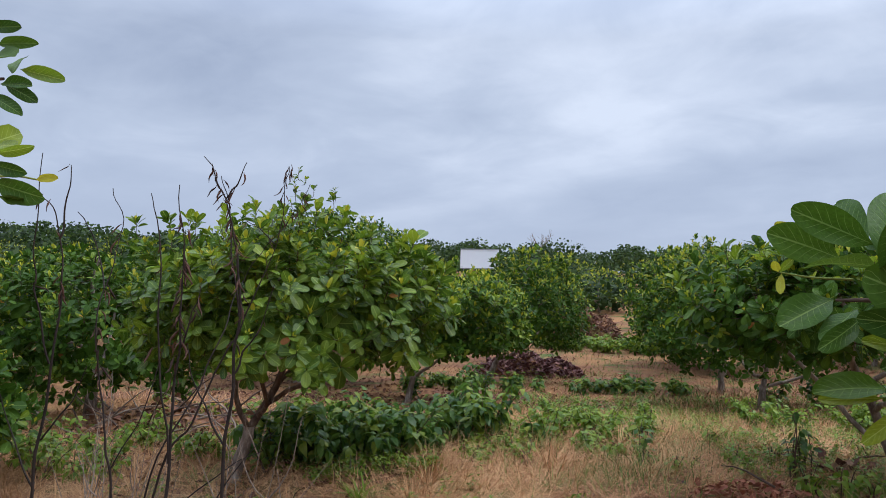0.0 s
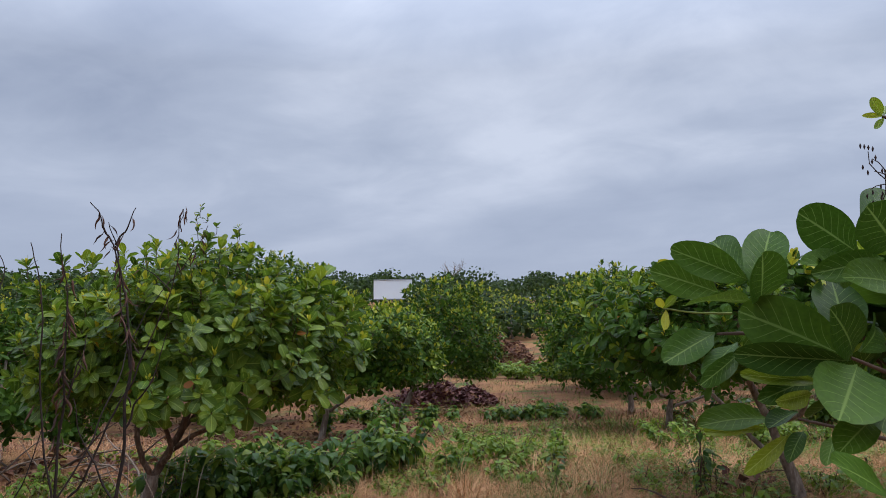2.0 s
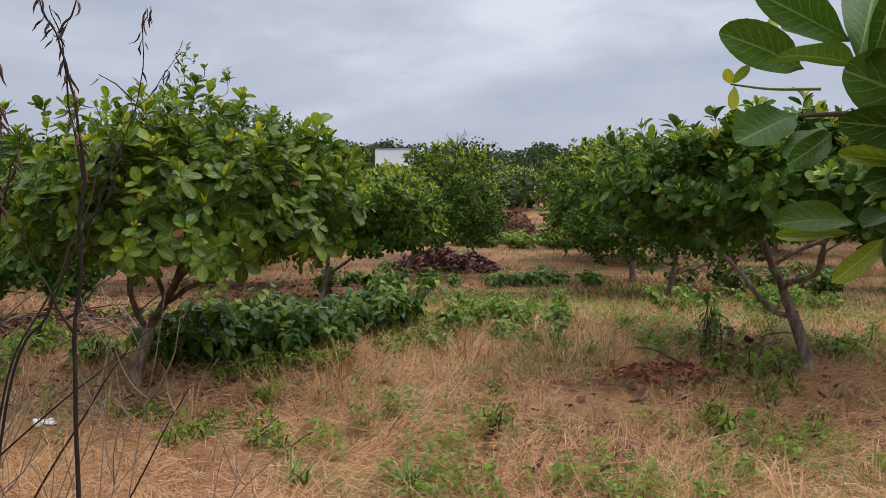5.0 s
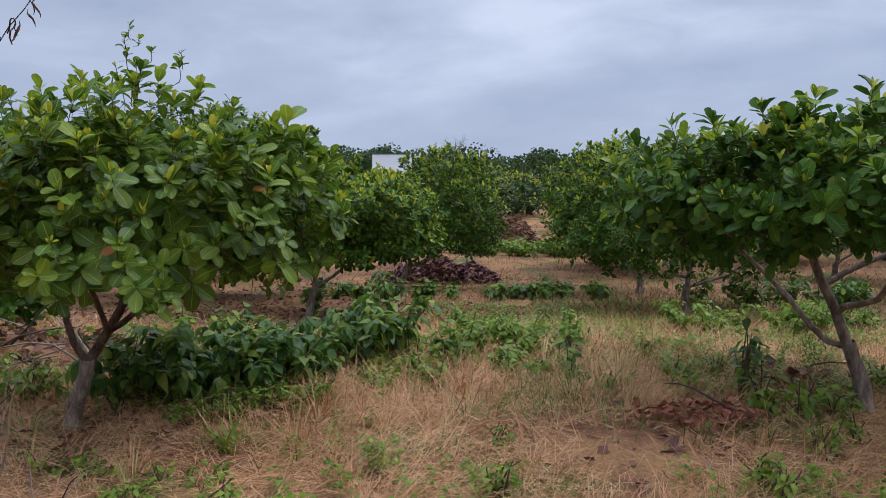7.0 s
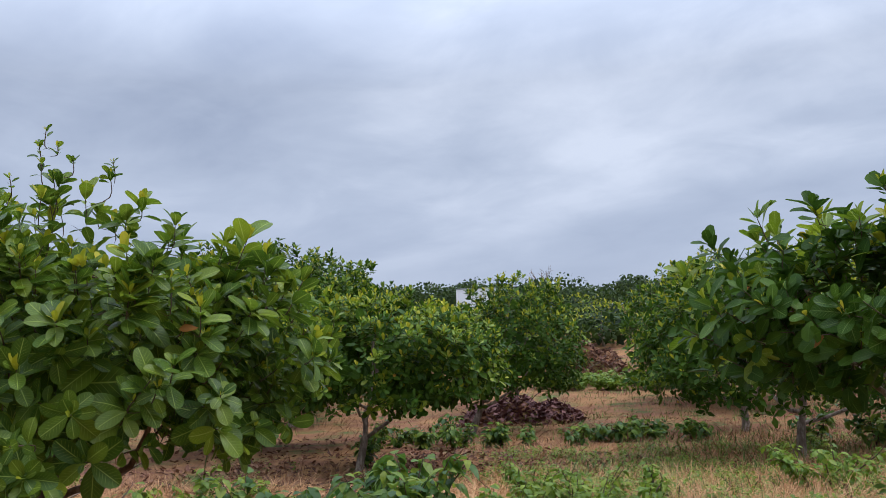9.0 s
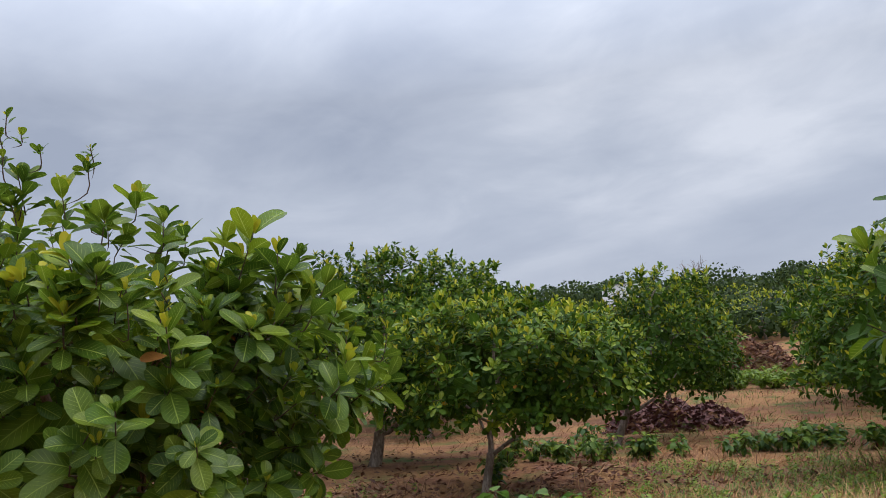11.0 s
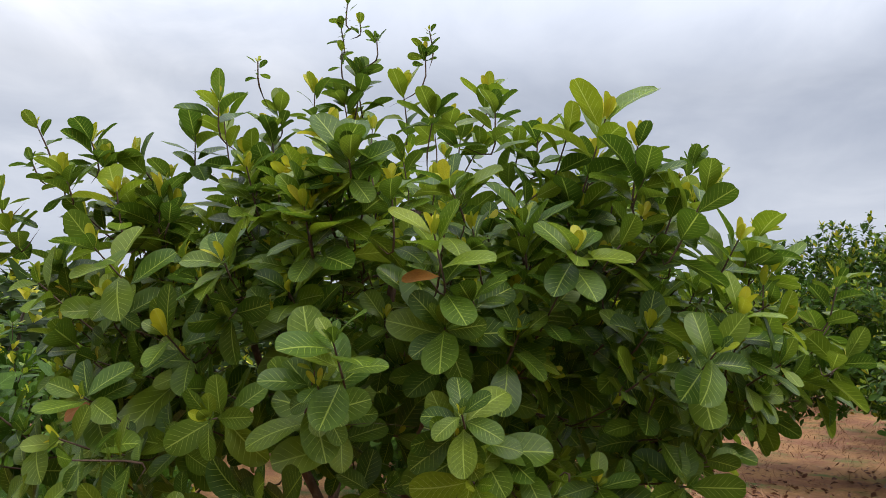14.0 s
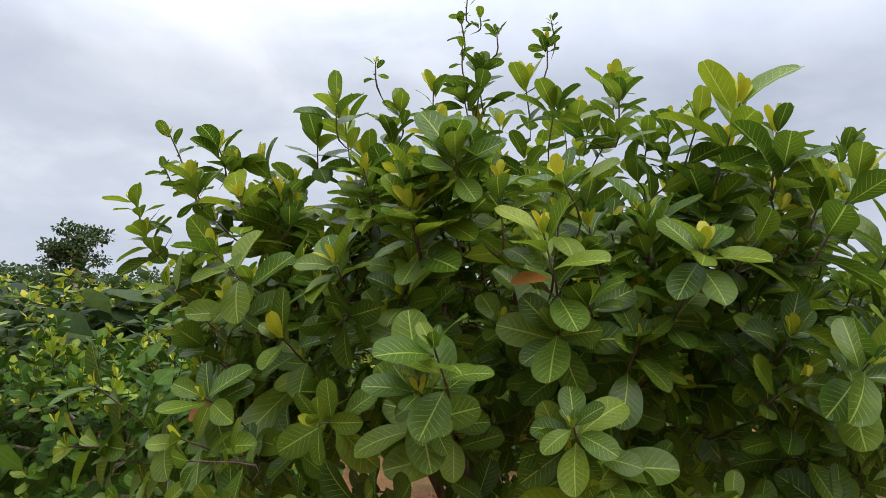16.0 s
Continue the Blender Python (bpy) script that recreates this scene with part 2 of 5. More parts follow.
BROWNBARK = noisy_material("brown_bark", [(0.36, (0.045, 0.027, 0.020)), (0.5, (0.11, 0.070, 0.050)), (0.63, (0.24, 0.17, 0.13))], 26, 0.9, 0.8, (1, 1, 0.35), 0.02)
TWIG = noisy_material("twig_bark", [(0.3, (0.05, 0.032, 0.024)), (0.7, (0.13, 0.085, 0.062))], 30, 0.85, 0.4)
DEADSTEM = noisy_material("dead_stem", [(0.3, (0.014, 0.010, 0.009)), (0.7, (0.050, 0.035, 0.028))], 30, 0.8, 0.4)
DEADPALE = noisy_material("pale_dead_wood", [(0.3, (0.12, 0.085, 0.065)), (0.7, (0.30, 0.235, 0.18))], 30, 0.85, 0.4)
POD = noisy_material("dry_pod", [(0.3, (0.022, 0.014, 0.012)), (0.7, (0.07, 0.042, 0.034))], 40, 0.85, 0.4)
CURLED = noisy_material("curled_dead_leaf", [(0.3, (0.045, 0.022, 0.016)), (0.7, (0.14, 0.075, 0.052))], 40, 0.85, 0.4)
STONE = noisy_material("pale_stone", [(0.3, (0.16, 0.10, 0.07)), (0.7, (0.36, 0.26, 0.19))], 30, 0.9, 0.5)
WHITE = noisy_material("white_paint", [(0.3, (0.80, 0.81, 0.82)), (0.7, (0.86, 0.87, 0.88))], 2.0, 0.5, 0.05)
GREENSTEM = noisy_material("green_stem", [(0.3, (0.12, 0.16, 0.03)), (0.7, (0.24, 0.26, 0.06))], 30, 0.6, 0.2)
METAL = noisy_material("grey_metal", [(0.3, (0.25, 0.25, 0.26)), (0.7, (0.35, 0.35, 0.36))], 4.0, 0.5, 0.05)


def ground_material():
    m, tree, b = material("orchard_soil", 0.95, 0.1)
    L = tree.links.new
    co = tree.nodes.new("ShaderNodeTexCoord")
    def noise_at(scale, detail=6.0):
        n = node(tree, "ShaderNodeTexNoise", Scale=scale, Detail=detail, Roughness=0.6)
        L(co.outputs["Object"], n.inputs["Vector"])
        return n.outputs[0]
    soil = ramp_node(tree, [(0.3, (0.110, 0.048, 0.026)), (0.55, (0.205, 0.094, 0.051)), (0.75, (0.32, 0.170, 0.098))])
    L(math_node(tree, "ADD", math_node(tree, "MULTIPLY", noise_at(14), 0.6), math_node(tree, "MULTIPLY", noise_at(1.3), 0.4)), soil.inputs[0])
    straw = ramp_node(tree, [(0.3, (0.19, 0.094, 0.040)), (0.6, (0.31, 0.165, 0.070)), (0.8, (0.42, 0.25, 0.115))])
    L(noise_at(45, 3.0), straw.inputs[0])
    green = ramp_node(tree, [(0.35, (0.045, 0.075, 0.02)), (0.7, (0.10, 0.15, 0.04))])
    L(noise_at(30, 3.0), green.inputs[0])
    f1 = ramp_node(tree, [(0.42, (0, 0, 0)), (0.56, (1, 1, 1))])
    L(noise_at(0.8), f1.inputs[0])
    f2 = ramp_node(tree, [(0.52, (0, 0, 0)), (0.68, (1, 1, 1))])
    L(noise_at(1.1, 5.0), f2.inputs[0])
    a = tree.nodes.new("ShaderNodeMix")
    a.data_type = "RGBA"
    L(f1.outputs[0], a.inputs[0])
    L(soil.outputs[0], a.inputs[6])
    L(straw.outputs[0], a.inputs[7])
    c = tree.nodes.new("ShaderNodeMix")
    c.data_type = "RGBA"
    L(f2.outputs[0], c.inputs[0])
    L(a.outputs[2], c.inputs[6])
    L(green.outputs[0], c.inputs[7])
    L(c.outputs[2], b.inputs["Base Color"])
    bp = node(tree, "ShaderNodeBump", Strength=0.7, Distance=0.04)
    L(noise_at(20), bp.inputs["Height"])
    L(bp.outputs[0], b.inputs["Normal"])
    return m


SOIL = ground_material()

# ---- mesh helpers ----
RNG = np.random.default_rng(7)


def unit(v):
    v = np.asarray(v, float)
    return v / np.maximum(np.linalg.norm(v, axis=-1, keepdims=True), 1e-9)


def blade_template(rows, kind):
    """A blade one metre long: rows of u along it, half width, and three points across."""
    u = np.linspace(0, 1, rows)
    if kind == "obovate":
        u = 0.5 - 0.5 * np.cos(np.pi * u)
        w = np.interp(u, (0, 0.07, 0.16, 0.28, 0.45, 0.6, 0.74, 0.85, 0.93, 0.98, 1), (0.012, 0.05, 0.125, 0.205, 0.268, 0.292, 0.282, 0.242, 0.185, 0.125, 0.085))
    elif kind == "ovate":
        w = 0.30 * np.sin(np.pi * np.clip(u, 0.02, 0.99) ** 0.75) ** 0.8
    else:
        w = 0.025 * (1 - u) ** 0.6 + 0.002
    return u, w


def leaf_arrays(o, d, n, length, curl, fold, rows=5, kind="obovate", flat=False, wide=1.0, fine=False):
    """Vertices, quads and uvs of many leaves: o base, d way along, n upper side."""
    o, d, n = (np.asarray(a, float) for a in (o, d, n))
    d = unit(d)
    n = unit(n - (n * d).sum(1, keepdims=True) * d)
    s = np.cross(d, n)
    u, w = blade_template(rows, kind)
    cols = np.array([-1.0, 1.0]) if flat else np.array([-1.0, -0.55, 0.0, 0.55, 1.0]) if fine else np.array([-1.0, 0.0, 1.0])
    U, C = np.meshgrid(u, cols, indexing="ij")
    Wd = np.repeat(w[:, None], len(cols), 1) * C
    k, c = len(o), len(cols)
    length, curl, fold = (np.broadcast_to(np.asarray(a, float), (k,)) for a in (length, curl, fold))
    wide = np.broadcast_to(np.asarray(wide, float), (k,))
    h = -curl[:, None, None] * U[None] ** 2 + fold[:, None, None] * np.abs(Wd)[None]
    h = h + 0.018 * np.sin(9 * U[None] + 3 * C[None] + 7.0 * curl[:, None, None]) * np.abs(C)[None]
    al = (U[None] - 0.25 * np.abs(curl)[:, None, None] * U[None] ** 3)
    v = o[:, None, None] + length[:, None, None, None] * (
        al[..., None] * d[:, None, None] + (wide[:, None, None] * Wd[None])[..., None] * s[:, None, None] + h[..., None] * n[:, None, None])
    verts = v.reshape(-1, 3)
    i = np.arange(rows - 1)[:, None] * c + np.arange(c - 1)[None]
    quad = np.stack([i, i + 1, i + c + 1, i + c], -1).reshape(-1, 4)
    faces = (quad[None] + (np.arange(k) * rows * c)[:, None, None]).reshape(-1, 4)
    uvv = np.stack([U, C / 2 + 0.5], -1).reshape(-1, 2)
    uvs = np.tile(uvv[quad.ravel()], (k, 1))
    return verts, faces, uvs, len(quad)


def quad_mesh(name, verts, faces, uvs=None, slots=None, materials=(), smooth=True):
    me = bpy.data.meshes.new(name)
    nv, nf = len(verts), len(faces)
    me.vertices.add(nv)
    me.vertices.foreach_set("co", np.asarray(verts, np.float32).ravel())
    me.loops.add(nf * 4)
    me.loops.foreach_set("vertex_index", np.asarray(faces, np.int32).ravel())
    me.polygons.add(nf)
    me.polygons.foreach_set("loop_start", np.arange(0, nf * 4, 4, dtype=np.int32))
    me.polygons.foreach_set("loop_total", np.full(nf, 4, np.int32))
    if uvs is not None:
        me.uv_layers.new(name="UVMap").data.foreach_set("uv", np.asarray(uvs, np.float32).ravel())
    for m in materials:
        me.materials.append(m)
    if slots is not None:
        me.polygons.foreach_set("material_index", np.asarray(slots, np.int32))
    if smooth:
        me.polygons.foreach_set("use_smooth", np.ones(nf, bool))
    me.update(calc_edges=True)
    me.validate()
    return me


def tube_arrays(points, radii, sides=6):
    p, r = np.asarray(points, float), np.asarray(radii, float)
    t = np.gradient(p, axis=0)
    t = unit(t)
    ref = np.array([0.31, 0.95, 0.05]) if abs(t[0, 2]) > 0.6 else np.array([0.1, 0.05, 1.0])
    a = unit(np.cross(t, ref))
    b = np.cross(t, a)
    ang = np.linspace(0, 2 * np.pi, sides, endpoint=False)
    ring = np.cos(ang)[None, :, None] * a[:, None] + np.sin(ang)[None, :, None] * b[:, None]
    v = (p[:, None] + r[:, None, None] * ring).reshape(-1, 3)
    k = len(p)
    i = np.arange(k - 1)[:, None] * sides
    j = np.arange(sides)[None]
    f = np.stack([i + j, i + (j + 1) % sides, i + sides + (j + 1) % sides, i + sides + j], -1).reshape(-1, 4)
    return v, f


def joined(parts):
    vs, fs, n = [], [], 0
    for v, f in parts:
        vs.append(v)
        fs.append(f + n)
        n += len(v)
    return np.concatenate(vs), np.concatenate(fs)


def part(name, me, parent, label="", kind=""):
    ob = new(name, me)
    if parent:
        ob.parent = parent
    return tagged(ob, label=label, kind=kind)


def sway(n):
    """Evens out random steps so that wood bends without kinks."""
    for _ in range(2):
        q = np.concatenate([n[:1] * 0, n, n[:1] * 0])
        n = 0.25 * q[:-2] + 0.5 * q[1:-1] + 0.25 * q[2:]
    return n


def bend(a, b, lift=0.0, steps=6, wob=0.03, rng=RNG):
    """A slightly crooked way from a to b that first rises by lift."""
    a, b = np.asarray(a, float), np.asarray(b, float)
    t = np.linspace(0, 1, steps)[:, None]
    p = a + (b - a) * t
    p[:, 2] += lift * np.sin(np.pi * t[:, 0])
    p[1:-1] += sway(rng.normal(0, 1.7 * wob, (steps - 2, 3))) * np.linalg.norm(b - a)
    return p


def curved(p, n):
    """A smooth way through the points p, n steps between each two."""
    q = np.concatenate([2 * p[:1] - p[1:2], p, 2 * p[-1:] - p[-2:-1]])
    out = []
    for i in range(len(p) - 1):
        a, b, c, d = q[i:i + 4]
        t = np.linspace(0, 1, n, endpoint=False)[:, None]
        out.append(0.5 * (2 * b + (c - a) * t + (2 * a - 5 * b + 4 * c - d) * t ** 2 + (3 * b - a - 3 * c + d) * t ** 3))
    return np.concatenate(out + [p[-1:]])


def ground_z(x, y):
    """Height of the ground: a low grassy bank, a gentle dip, and the far rise."""
    x, y = np.asarray(x, float), np.asarray(y, float)
    z = 0.27 * np.exp(-(((y - 7.0) / 2.6) ** 2)) * (0.75 + 0.25 * np.tanh((x + 1.0) / 1.2)) * np.exp(-(x / 14.0) ** 2)
    z = z + 0.03 * np.sin(x * 0.9 + 0.4) * np.cos(y * 0.7) + 0.015 * np.sin(2.3 * x + 1.1 * y)
    dip = np.clip((y - 9.0) / 8.0, 0, 1)
    z = z - 0.2 * dip * dip * (3 - 2 * dip) - 0.2 * np.exp(-(((y - 22) / 4.0) ** 2)) * np.exp(-(x / 12.0) ** 2)
    far = np.clip((np.hypot(x, y) - 24) / 66, 0, 1)
    z = z + 4.3 * far * far * (3 - 2 * far)
    return z


# ---- ground ----


def build_ground():
    rings = np.concatenate([[0.0], np.geomspace(0.25, 1500, 120)])
    seg = 180
    ang = np.linspace(0, 2 * np.pi, seg, endpoint=False)
    cx, cy = 0.0, 6.0
    X = cx + rings[:, None] * np.cos(ang)[None]
    Y = cy + rings[:, None] * np.sin(ang)[None]
    Z = ground_z(X, Y)
    nz = np.array([[noise.noise(Vector((x * 1.7, y * 1.7, 0.3))) for x, y in zip(xr, yr)] for xr, yr in zip(X, Y)])
    Z = Z + 0.03 * nz * (rings[:, None] < 40)
    v = np.stack([X, Y, Z], -1).reshape(-1, 3)
    i = np.arange(len(rings) - 1)[:, None] * seg
    j = np.arange(seg)[None]
    f = np.stack([i + j, i + (j + 1) % seg, i + seg + (j + 1) % seg, i + seg + j], -1).reshape(-1, 4)
    f = f[:, ::-1]
    ob = new("ground", quad_mesh("ground", v, f, None, None, [SOIL]))
    tagged(ob, "reddish sandy orchard soil under dry grass and litter", "ground", kind="structure")


build_ground()

# ---- cashew trees ----


def rosettes_of(spec, rng, count):
    """Shoot tips all over an uneven, lobed crown: places and outward ways."""
    cx, cy, z0, rx, ry, h = spec["crown"]
    k = count * 3
    zed = rng.uniform(-0.72, 1.0, k)
    az = rng.uniform(0, 2 * np.pi, k)
    ring = np.sqrt(1 - zed * zed)
    dirs = np.stack([ring * np.cos(az), ring * np.sin(az), zed], -1)
    lob = np.array([noise.noise(Vector((d[0] * 2.1 + cx * 3.1, d[1] * 2.1 + cy * 1.7, d[2] * 2.1 + rx))) for d in dirs])
    lob2 = np.array([noise.noise(Vector((d[0] * 5.2 + cx, d[1] * 5.2 + cy, d[2] * 5.2))) for d in dirs])
    depth = 1 - np.abs(rng.normal(0, 0.17, k))
    depth = np.clip(depth, 0.4, 1.0) * (0.93 + 0.20 * lob + 0.10 * lob2)
    keep = (lob2 > spec.get("gaps", -0.16)) & (rng.uniform(0, 1, k) < np.where(zed < -0.3, 0.75, 1.0))
    mid = z0 + (h - z0) * 0.36
    up, down = h - mid, mid - z0
    full = np.sign(dirs) * np.abs(dirs) ** spec.get("boxy", 1.0)
    dirs = full / np.maximum(1.0, np.linalg.norm(full, axis=1, keepdims=True) * 0.9)
    p = np.stack([cx + rx * dirs[:, 0] * depth, cy + ry * dirs[:, 1] * depth, mid + np.where(zed > 0, up, down / 0.72) * dirs[:, 2] * depth], -1)
    nrm = unit(np.stack([dirs[:, 0] / rx, dirs[:, 1] / ry, dirs[:, 2] / np.where(zed > 0, up, down)], -1))
    axis = unit(nrm * 0.8 + np.array([0, 0, 0.75]) + rng.normal(0, 0.25, (k, 3)))
    return p[keep][:count], axis[keep][:count], nrm[keep][:count]


def rosette_leaves(p, axis, rng, per, size, grow, spread, stem, young_size=0.58):
    """Leaves spiralling round each shoot tip: big ones below, small young ones at the tip."""
    k = len(p)
    ref = np.where(np.abs(axis[:, 2:3]) > 0.9, np.array([[1.0, 0, 0]]), np.array([[0, 0, 1.0]]))
    a = unit(np.cross(axis, ref))
    b = np.cross(axis, a)
    j = np.arange(per)
    tips = max(2, per // 3)
    low = per - tips
    frac = np.where(j < low, j / max(low - 1, 1) * 0.7, 0.8 + 0.2 * (j - low) / max(tips - 1, 1))
    tip = (j >= low)[None]
    phase = rng.uniform(0, 6.28, k)
    ang = phase[:, None] + j[None] * 2.39996 + rng.normal(0, 0.25, (k, per))
    tilt = np.where(tip, np.radians(12 + 30 * (1 - frac) / 0.2), np.radians(spread[:, None] - 52 * frac[None])) + rng.normal(0, 0.24, (k, per))
    out = np.cos(ang)[..., None] * a[:, None] + np.sin(ang)[..., None] * b[:, None]
    d = np.cos(tilt)[..., None] * axis[:, None] + np.sin(tilt)[..., None] * out
    d = d + np.array([0, 0, -0.10]) * (1 - frac)[None, :, None] + np.array([0, 0, 0.55]) * tip[..., None]
    n = np.sin(tilt)[..., None] * axis[:, None] - np.cos(tilt)[..., None] * out
    n = n + rng.normal(0, 0.25, n.shape)
    scale = size * np.minimum(grow, 1.36)[:, None] * np.where(tip, np.broadcast_to(young_size, (k,))[:, None], 1.0 - 0.15 * frac) * rng.uniform(0.66, 1.2, (k, per))
    back = stem[:, None, None] * np.where(j < low, 1 - frac / 0.7, 0)[None, :, None]
    o = p[:, None] - axis[:, None] * back + out * 0.005
    return (x.reshape(-1, *x.shape[2:]) for x in (o, d, n, scale, np.broadcast_to(frac[None], (k, per))))


def cashew(spec):
    """One cashew tree: crooked trunk, limbs, twigs, and a crown of leaf rosettes."""
    rng = np.random.default_rng(spec["seed"])
    bx, by = spec["base"]
    bz = float(ground_z(bx, by))
    root = new("cashew_tree")
    root.location = (bx, by, bz)
    tagged(root, spec["label"], "tree", "cashew orchard trees")
    off = np.array([bx, by, bz])
    cx, cy, z0, rx, ry, h = spec["crown"]
    p, axis, nrm = rosettes_of(spec, rng, spec["count"])
    grow = rng.uniform(0.8, 1.12, len(p))
    # upright leaders that break the outline of the crown
    high = np.where(nrm[:, 2] > 0.45)[0]
    pick = rng.choice(high, min(len(high), spec.get("leaders", int(0.02 * spec["count"]))), replace=False)
    lift = rng.uniform(0.04, 0.16, len(pick))
    p = np.concatenate([p, p[pick] + np.stack([rng.normal(0, 0.03, len(pick)), rng.normal(0, 0.03, len(pick)), lift], -1)])
    axis = np.concatenate([axis, unit(np.stack([rng.normal(0, 0.2, len(pick)), rng.normal(0, 0.2, len(pick)), np.ones(len(pick))], -1))])
    grow = np.concatenate([grow, rng.uniform(0.75, 1.05, len(pick))])
    if "shoots" in spec:
        # named shoots, each with a few lesser ones behind it on the same branch
        sp = np.array([s[:3] for s in spec["shoots"]], float)
        sg = np.array([s[3] for s in spec["shoots"]], float)
        core = np.array([cx, cy, z0 + (h - z0) * 0.36])
        away = unit(sp - core)
        tall = np.clip((sp[:, 2:] - z0) / (h - z0), 0, 1)
        sa = unit(away * np.array([1, 1, 0.35]) * (1.0 - 0.6 * tall) + np.array([0, 0, 0.25]) + np.array([0, 0, 1.0]) * tall + rng.normal(0, 0.15, sp.shape))
        gap = p[:, None] - sp[None]
        front = (np.linalg.norm(gap, axis=2) < 0.22) & ((gap * away[None]).sum(2) > -0.04)
        free = ~front.any(1)
        p, axis, grow = p[free], axis[free], grow[free]
        few = 2
        strong = sg > 0.82
        back, way, lead_way = sp[strong], away[strong], sa[strong]
        bp = np.repeat(back, few, 0) - np.repeat(way, few, 0) * rng.uniform(0.08, 0.34, (few * len(back), 1)) + rng.normal(0, 0.075, (few * len(back), 3)) - np.array([0, 0, 0.05])
        bp[:, 2] = np.maximum(bp[:, 2], z0)
        ba = unit(np.repeat(lead_way, few, 0) + rng.normal(0, 0.35, bp.shape))
        p, axis = np.concatenate([sp, bp, p]), np.concatenate([sa, ba, axis])
        grow = np.concatenate([sg, rng.uniform(0.7, 1.0, len(bp)), grow])
    # trunk
    fork = spec.get("fork", 0.5)
    fx = bx + 0.22 * (cx - bx) + spec.get("lean", (0.05, 0.02))[0]
    fy = by + 0.22 * (cy - by) + spec.get("lean", (0.05, 0.02))[1]
    tip = np.array([fx, fy, bz + fork])
    tr = spec.get("girth", 0.055)
    tp = bend((bx, by, bz - 0.06), tip, 0, 6, 0.04, rng)
    v, f = tube_arrays(tp - off, np.linspace(tr * 1.35, tr * 0.95, 6) * np.array([1.25, 1, 1, 1, 1, 1.05]), 9)
    part("trunk", quad_mesh("trunk", v, f, None, None, [BARK]), root)
    # a central leader, and limbs that leave it one above the other
    top = np.array([*spec.get("top", (cx + 0.06, cy)), z0 + (h - z0) * 0.86])
    lead = bend(tip - np.array([0, 0, 0.03]), top, 0, 9, 0.04, rng)
    v, f = tube_arrays(lead - off, np.linspace(tr * 0.78, 0.011, 9), 8)
    part("limb", quad_mesh("limb", v, f, None, None, [spec.get("bark", BARK)]), root)
    nl = spec.get("limbs", 5)
    limb_pts = [lead]
    for i in range(nl):
        az = 2 * np.pi * (i + rng.uniform(-0.25, 0.25)) / nl + spec.get("turn", 0.4)
        reach = rng.uniform(0.5, 0.78)
        end = np.array([cx + rx * reach * math.cos(az), cy + ry * reach * math.sin(az), z0 + (h - z0) * rng.uniform(0.4, 0.75)])
        at = 2.6 * i / nl
        start = lead[int(at)] + (lead[int(at) + 1] - lead[int(at)]) * (at % 1)
        lp = bend(start, end, -0.10 * np.linalg.norm(end - start), 9, 0.035, rng)
        lr = np.linspace(tr * rng.uniform(0.5, 0.64) * (1 - 0.08 * i), 0.010, 9)
        v, f = tube_arrays(lp - off, lr, 7)
        part("limb", quad_mesh("limb", v, f, None, None, [spec.get("bark", BARK)]), root)
        limb_pts.append(lp)
    # branches from the limbs to every shoot
    dense = []
    for q in limb_pts:
        t = np.linspace(1.5, len(q) - 1.001, 22)
        i = t.astype(int)
        dense.append(q[i] + (q[np.minimum(i + 1, len(q) - 1)] - q[i]) * (t - i)[:, None])
    nodes, used = np.concatenate(dense), len(dense) * 22
    nodes = np.concatenate([nodes, np.zeros((3 * len(p), 3))])
    gauge = np.full(len(nodes), 3.2)
    twigs = []
    thick = spec.get("twig", 0.0032)
    stem = spec["leaf"] * rng.uniform(0.3, spec.get("reach", 1.3), len(p)) * np.minimum(grow, 1.0)
    order = np.argsort(np.linalg.norm(p - nodes[:used].mean(0), axis=1))
    for i in order:
        q, a = p[i], axis[i]
        away = np.linalg.norm(nodes[:used] - q, axis=1) + 0.5 * np.maximum(nodes[:used, 2] - q[2], 0)
        j = int(away.argmin())
        s0 = nodes[j]
        ln = np.linalg.norm(q - s0)
        stem[i] = min(stem[i], 0.04 + 0.7 * ln)
        c1 = q - a * max(min(0.4 * ln, 0.2 * min(grow[i], 1.0)), stem[i] * 1.05)
        m1 = s0 + (c1 - s0) * 0.5 + rng.normal(0, 0.05, 3) * ln
        g = min(gauge[j], 1.2 + 2.2 * ln)
        way, gauges = np.array([s0, m1, c1, q]), np.array([g, 0.8 * g, max(0.62 * g, 0.8), 0.55]) * thick
        if spec.get("fine"):
            way, gauges = curved(way, 3), np.interp(np.arange(10) / 3.0, np.arange(4), gauges)
        twigs.append(tube_arrays(way - off, gauges, 5 if spec.get("fine") else 4))
        nodes[used:used + 3] = m1, c1, (m1 + c1) / 2
        gauge[used:used + 3] = 0.8 * g, 0.62 * g, 0.7 * g
        used += 3
    if spec.get("bare_wood", True):
        v, f = joined(twigs)
        part("branchwork", quad_mesh("branchwork", v, f, None, None, [TWIG]), root, "thin brown branches bearing the shoots", "stuff")
    # leaves
    o, d, n, L, frac = rosette_leaves(p, axis, rng, spec["per"], spec["leaf"], grow, spec.get("spread", 80) + spec.get("upright", 12) * (0.45 - np.clip((p[:, 2] - z0) / (h - z0), 0, 1)), stem, spec.get("tips", 0.58) * (0.62 + 0.6 * np.clip((p[:, 2] - z0) / (h - z0), 0, 1)) * rng.uniform(0.7, 1.15, len(p)))
    sparse = np.repeat(grow < 0.6, spec["per"]) & (np.tile(np.arange(spec["per"]), len(p)) % 2 == 1)
    L = np.where(sparse, 0.25 * L, L)
    k = len(o)
    curl = rng.uniform(-0.05, 0.32, k)
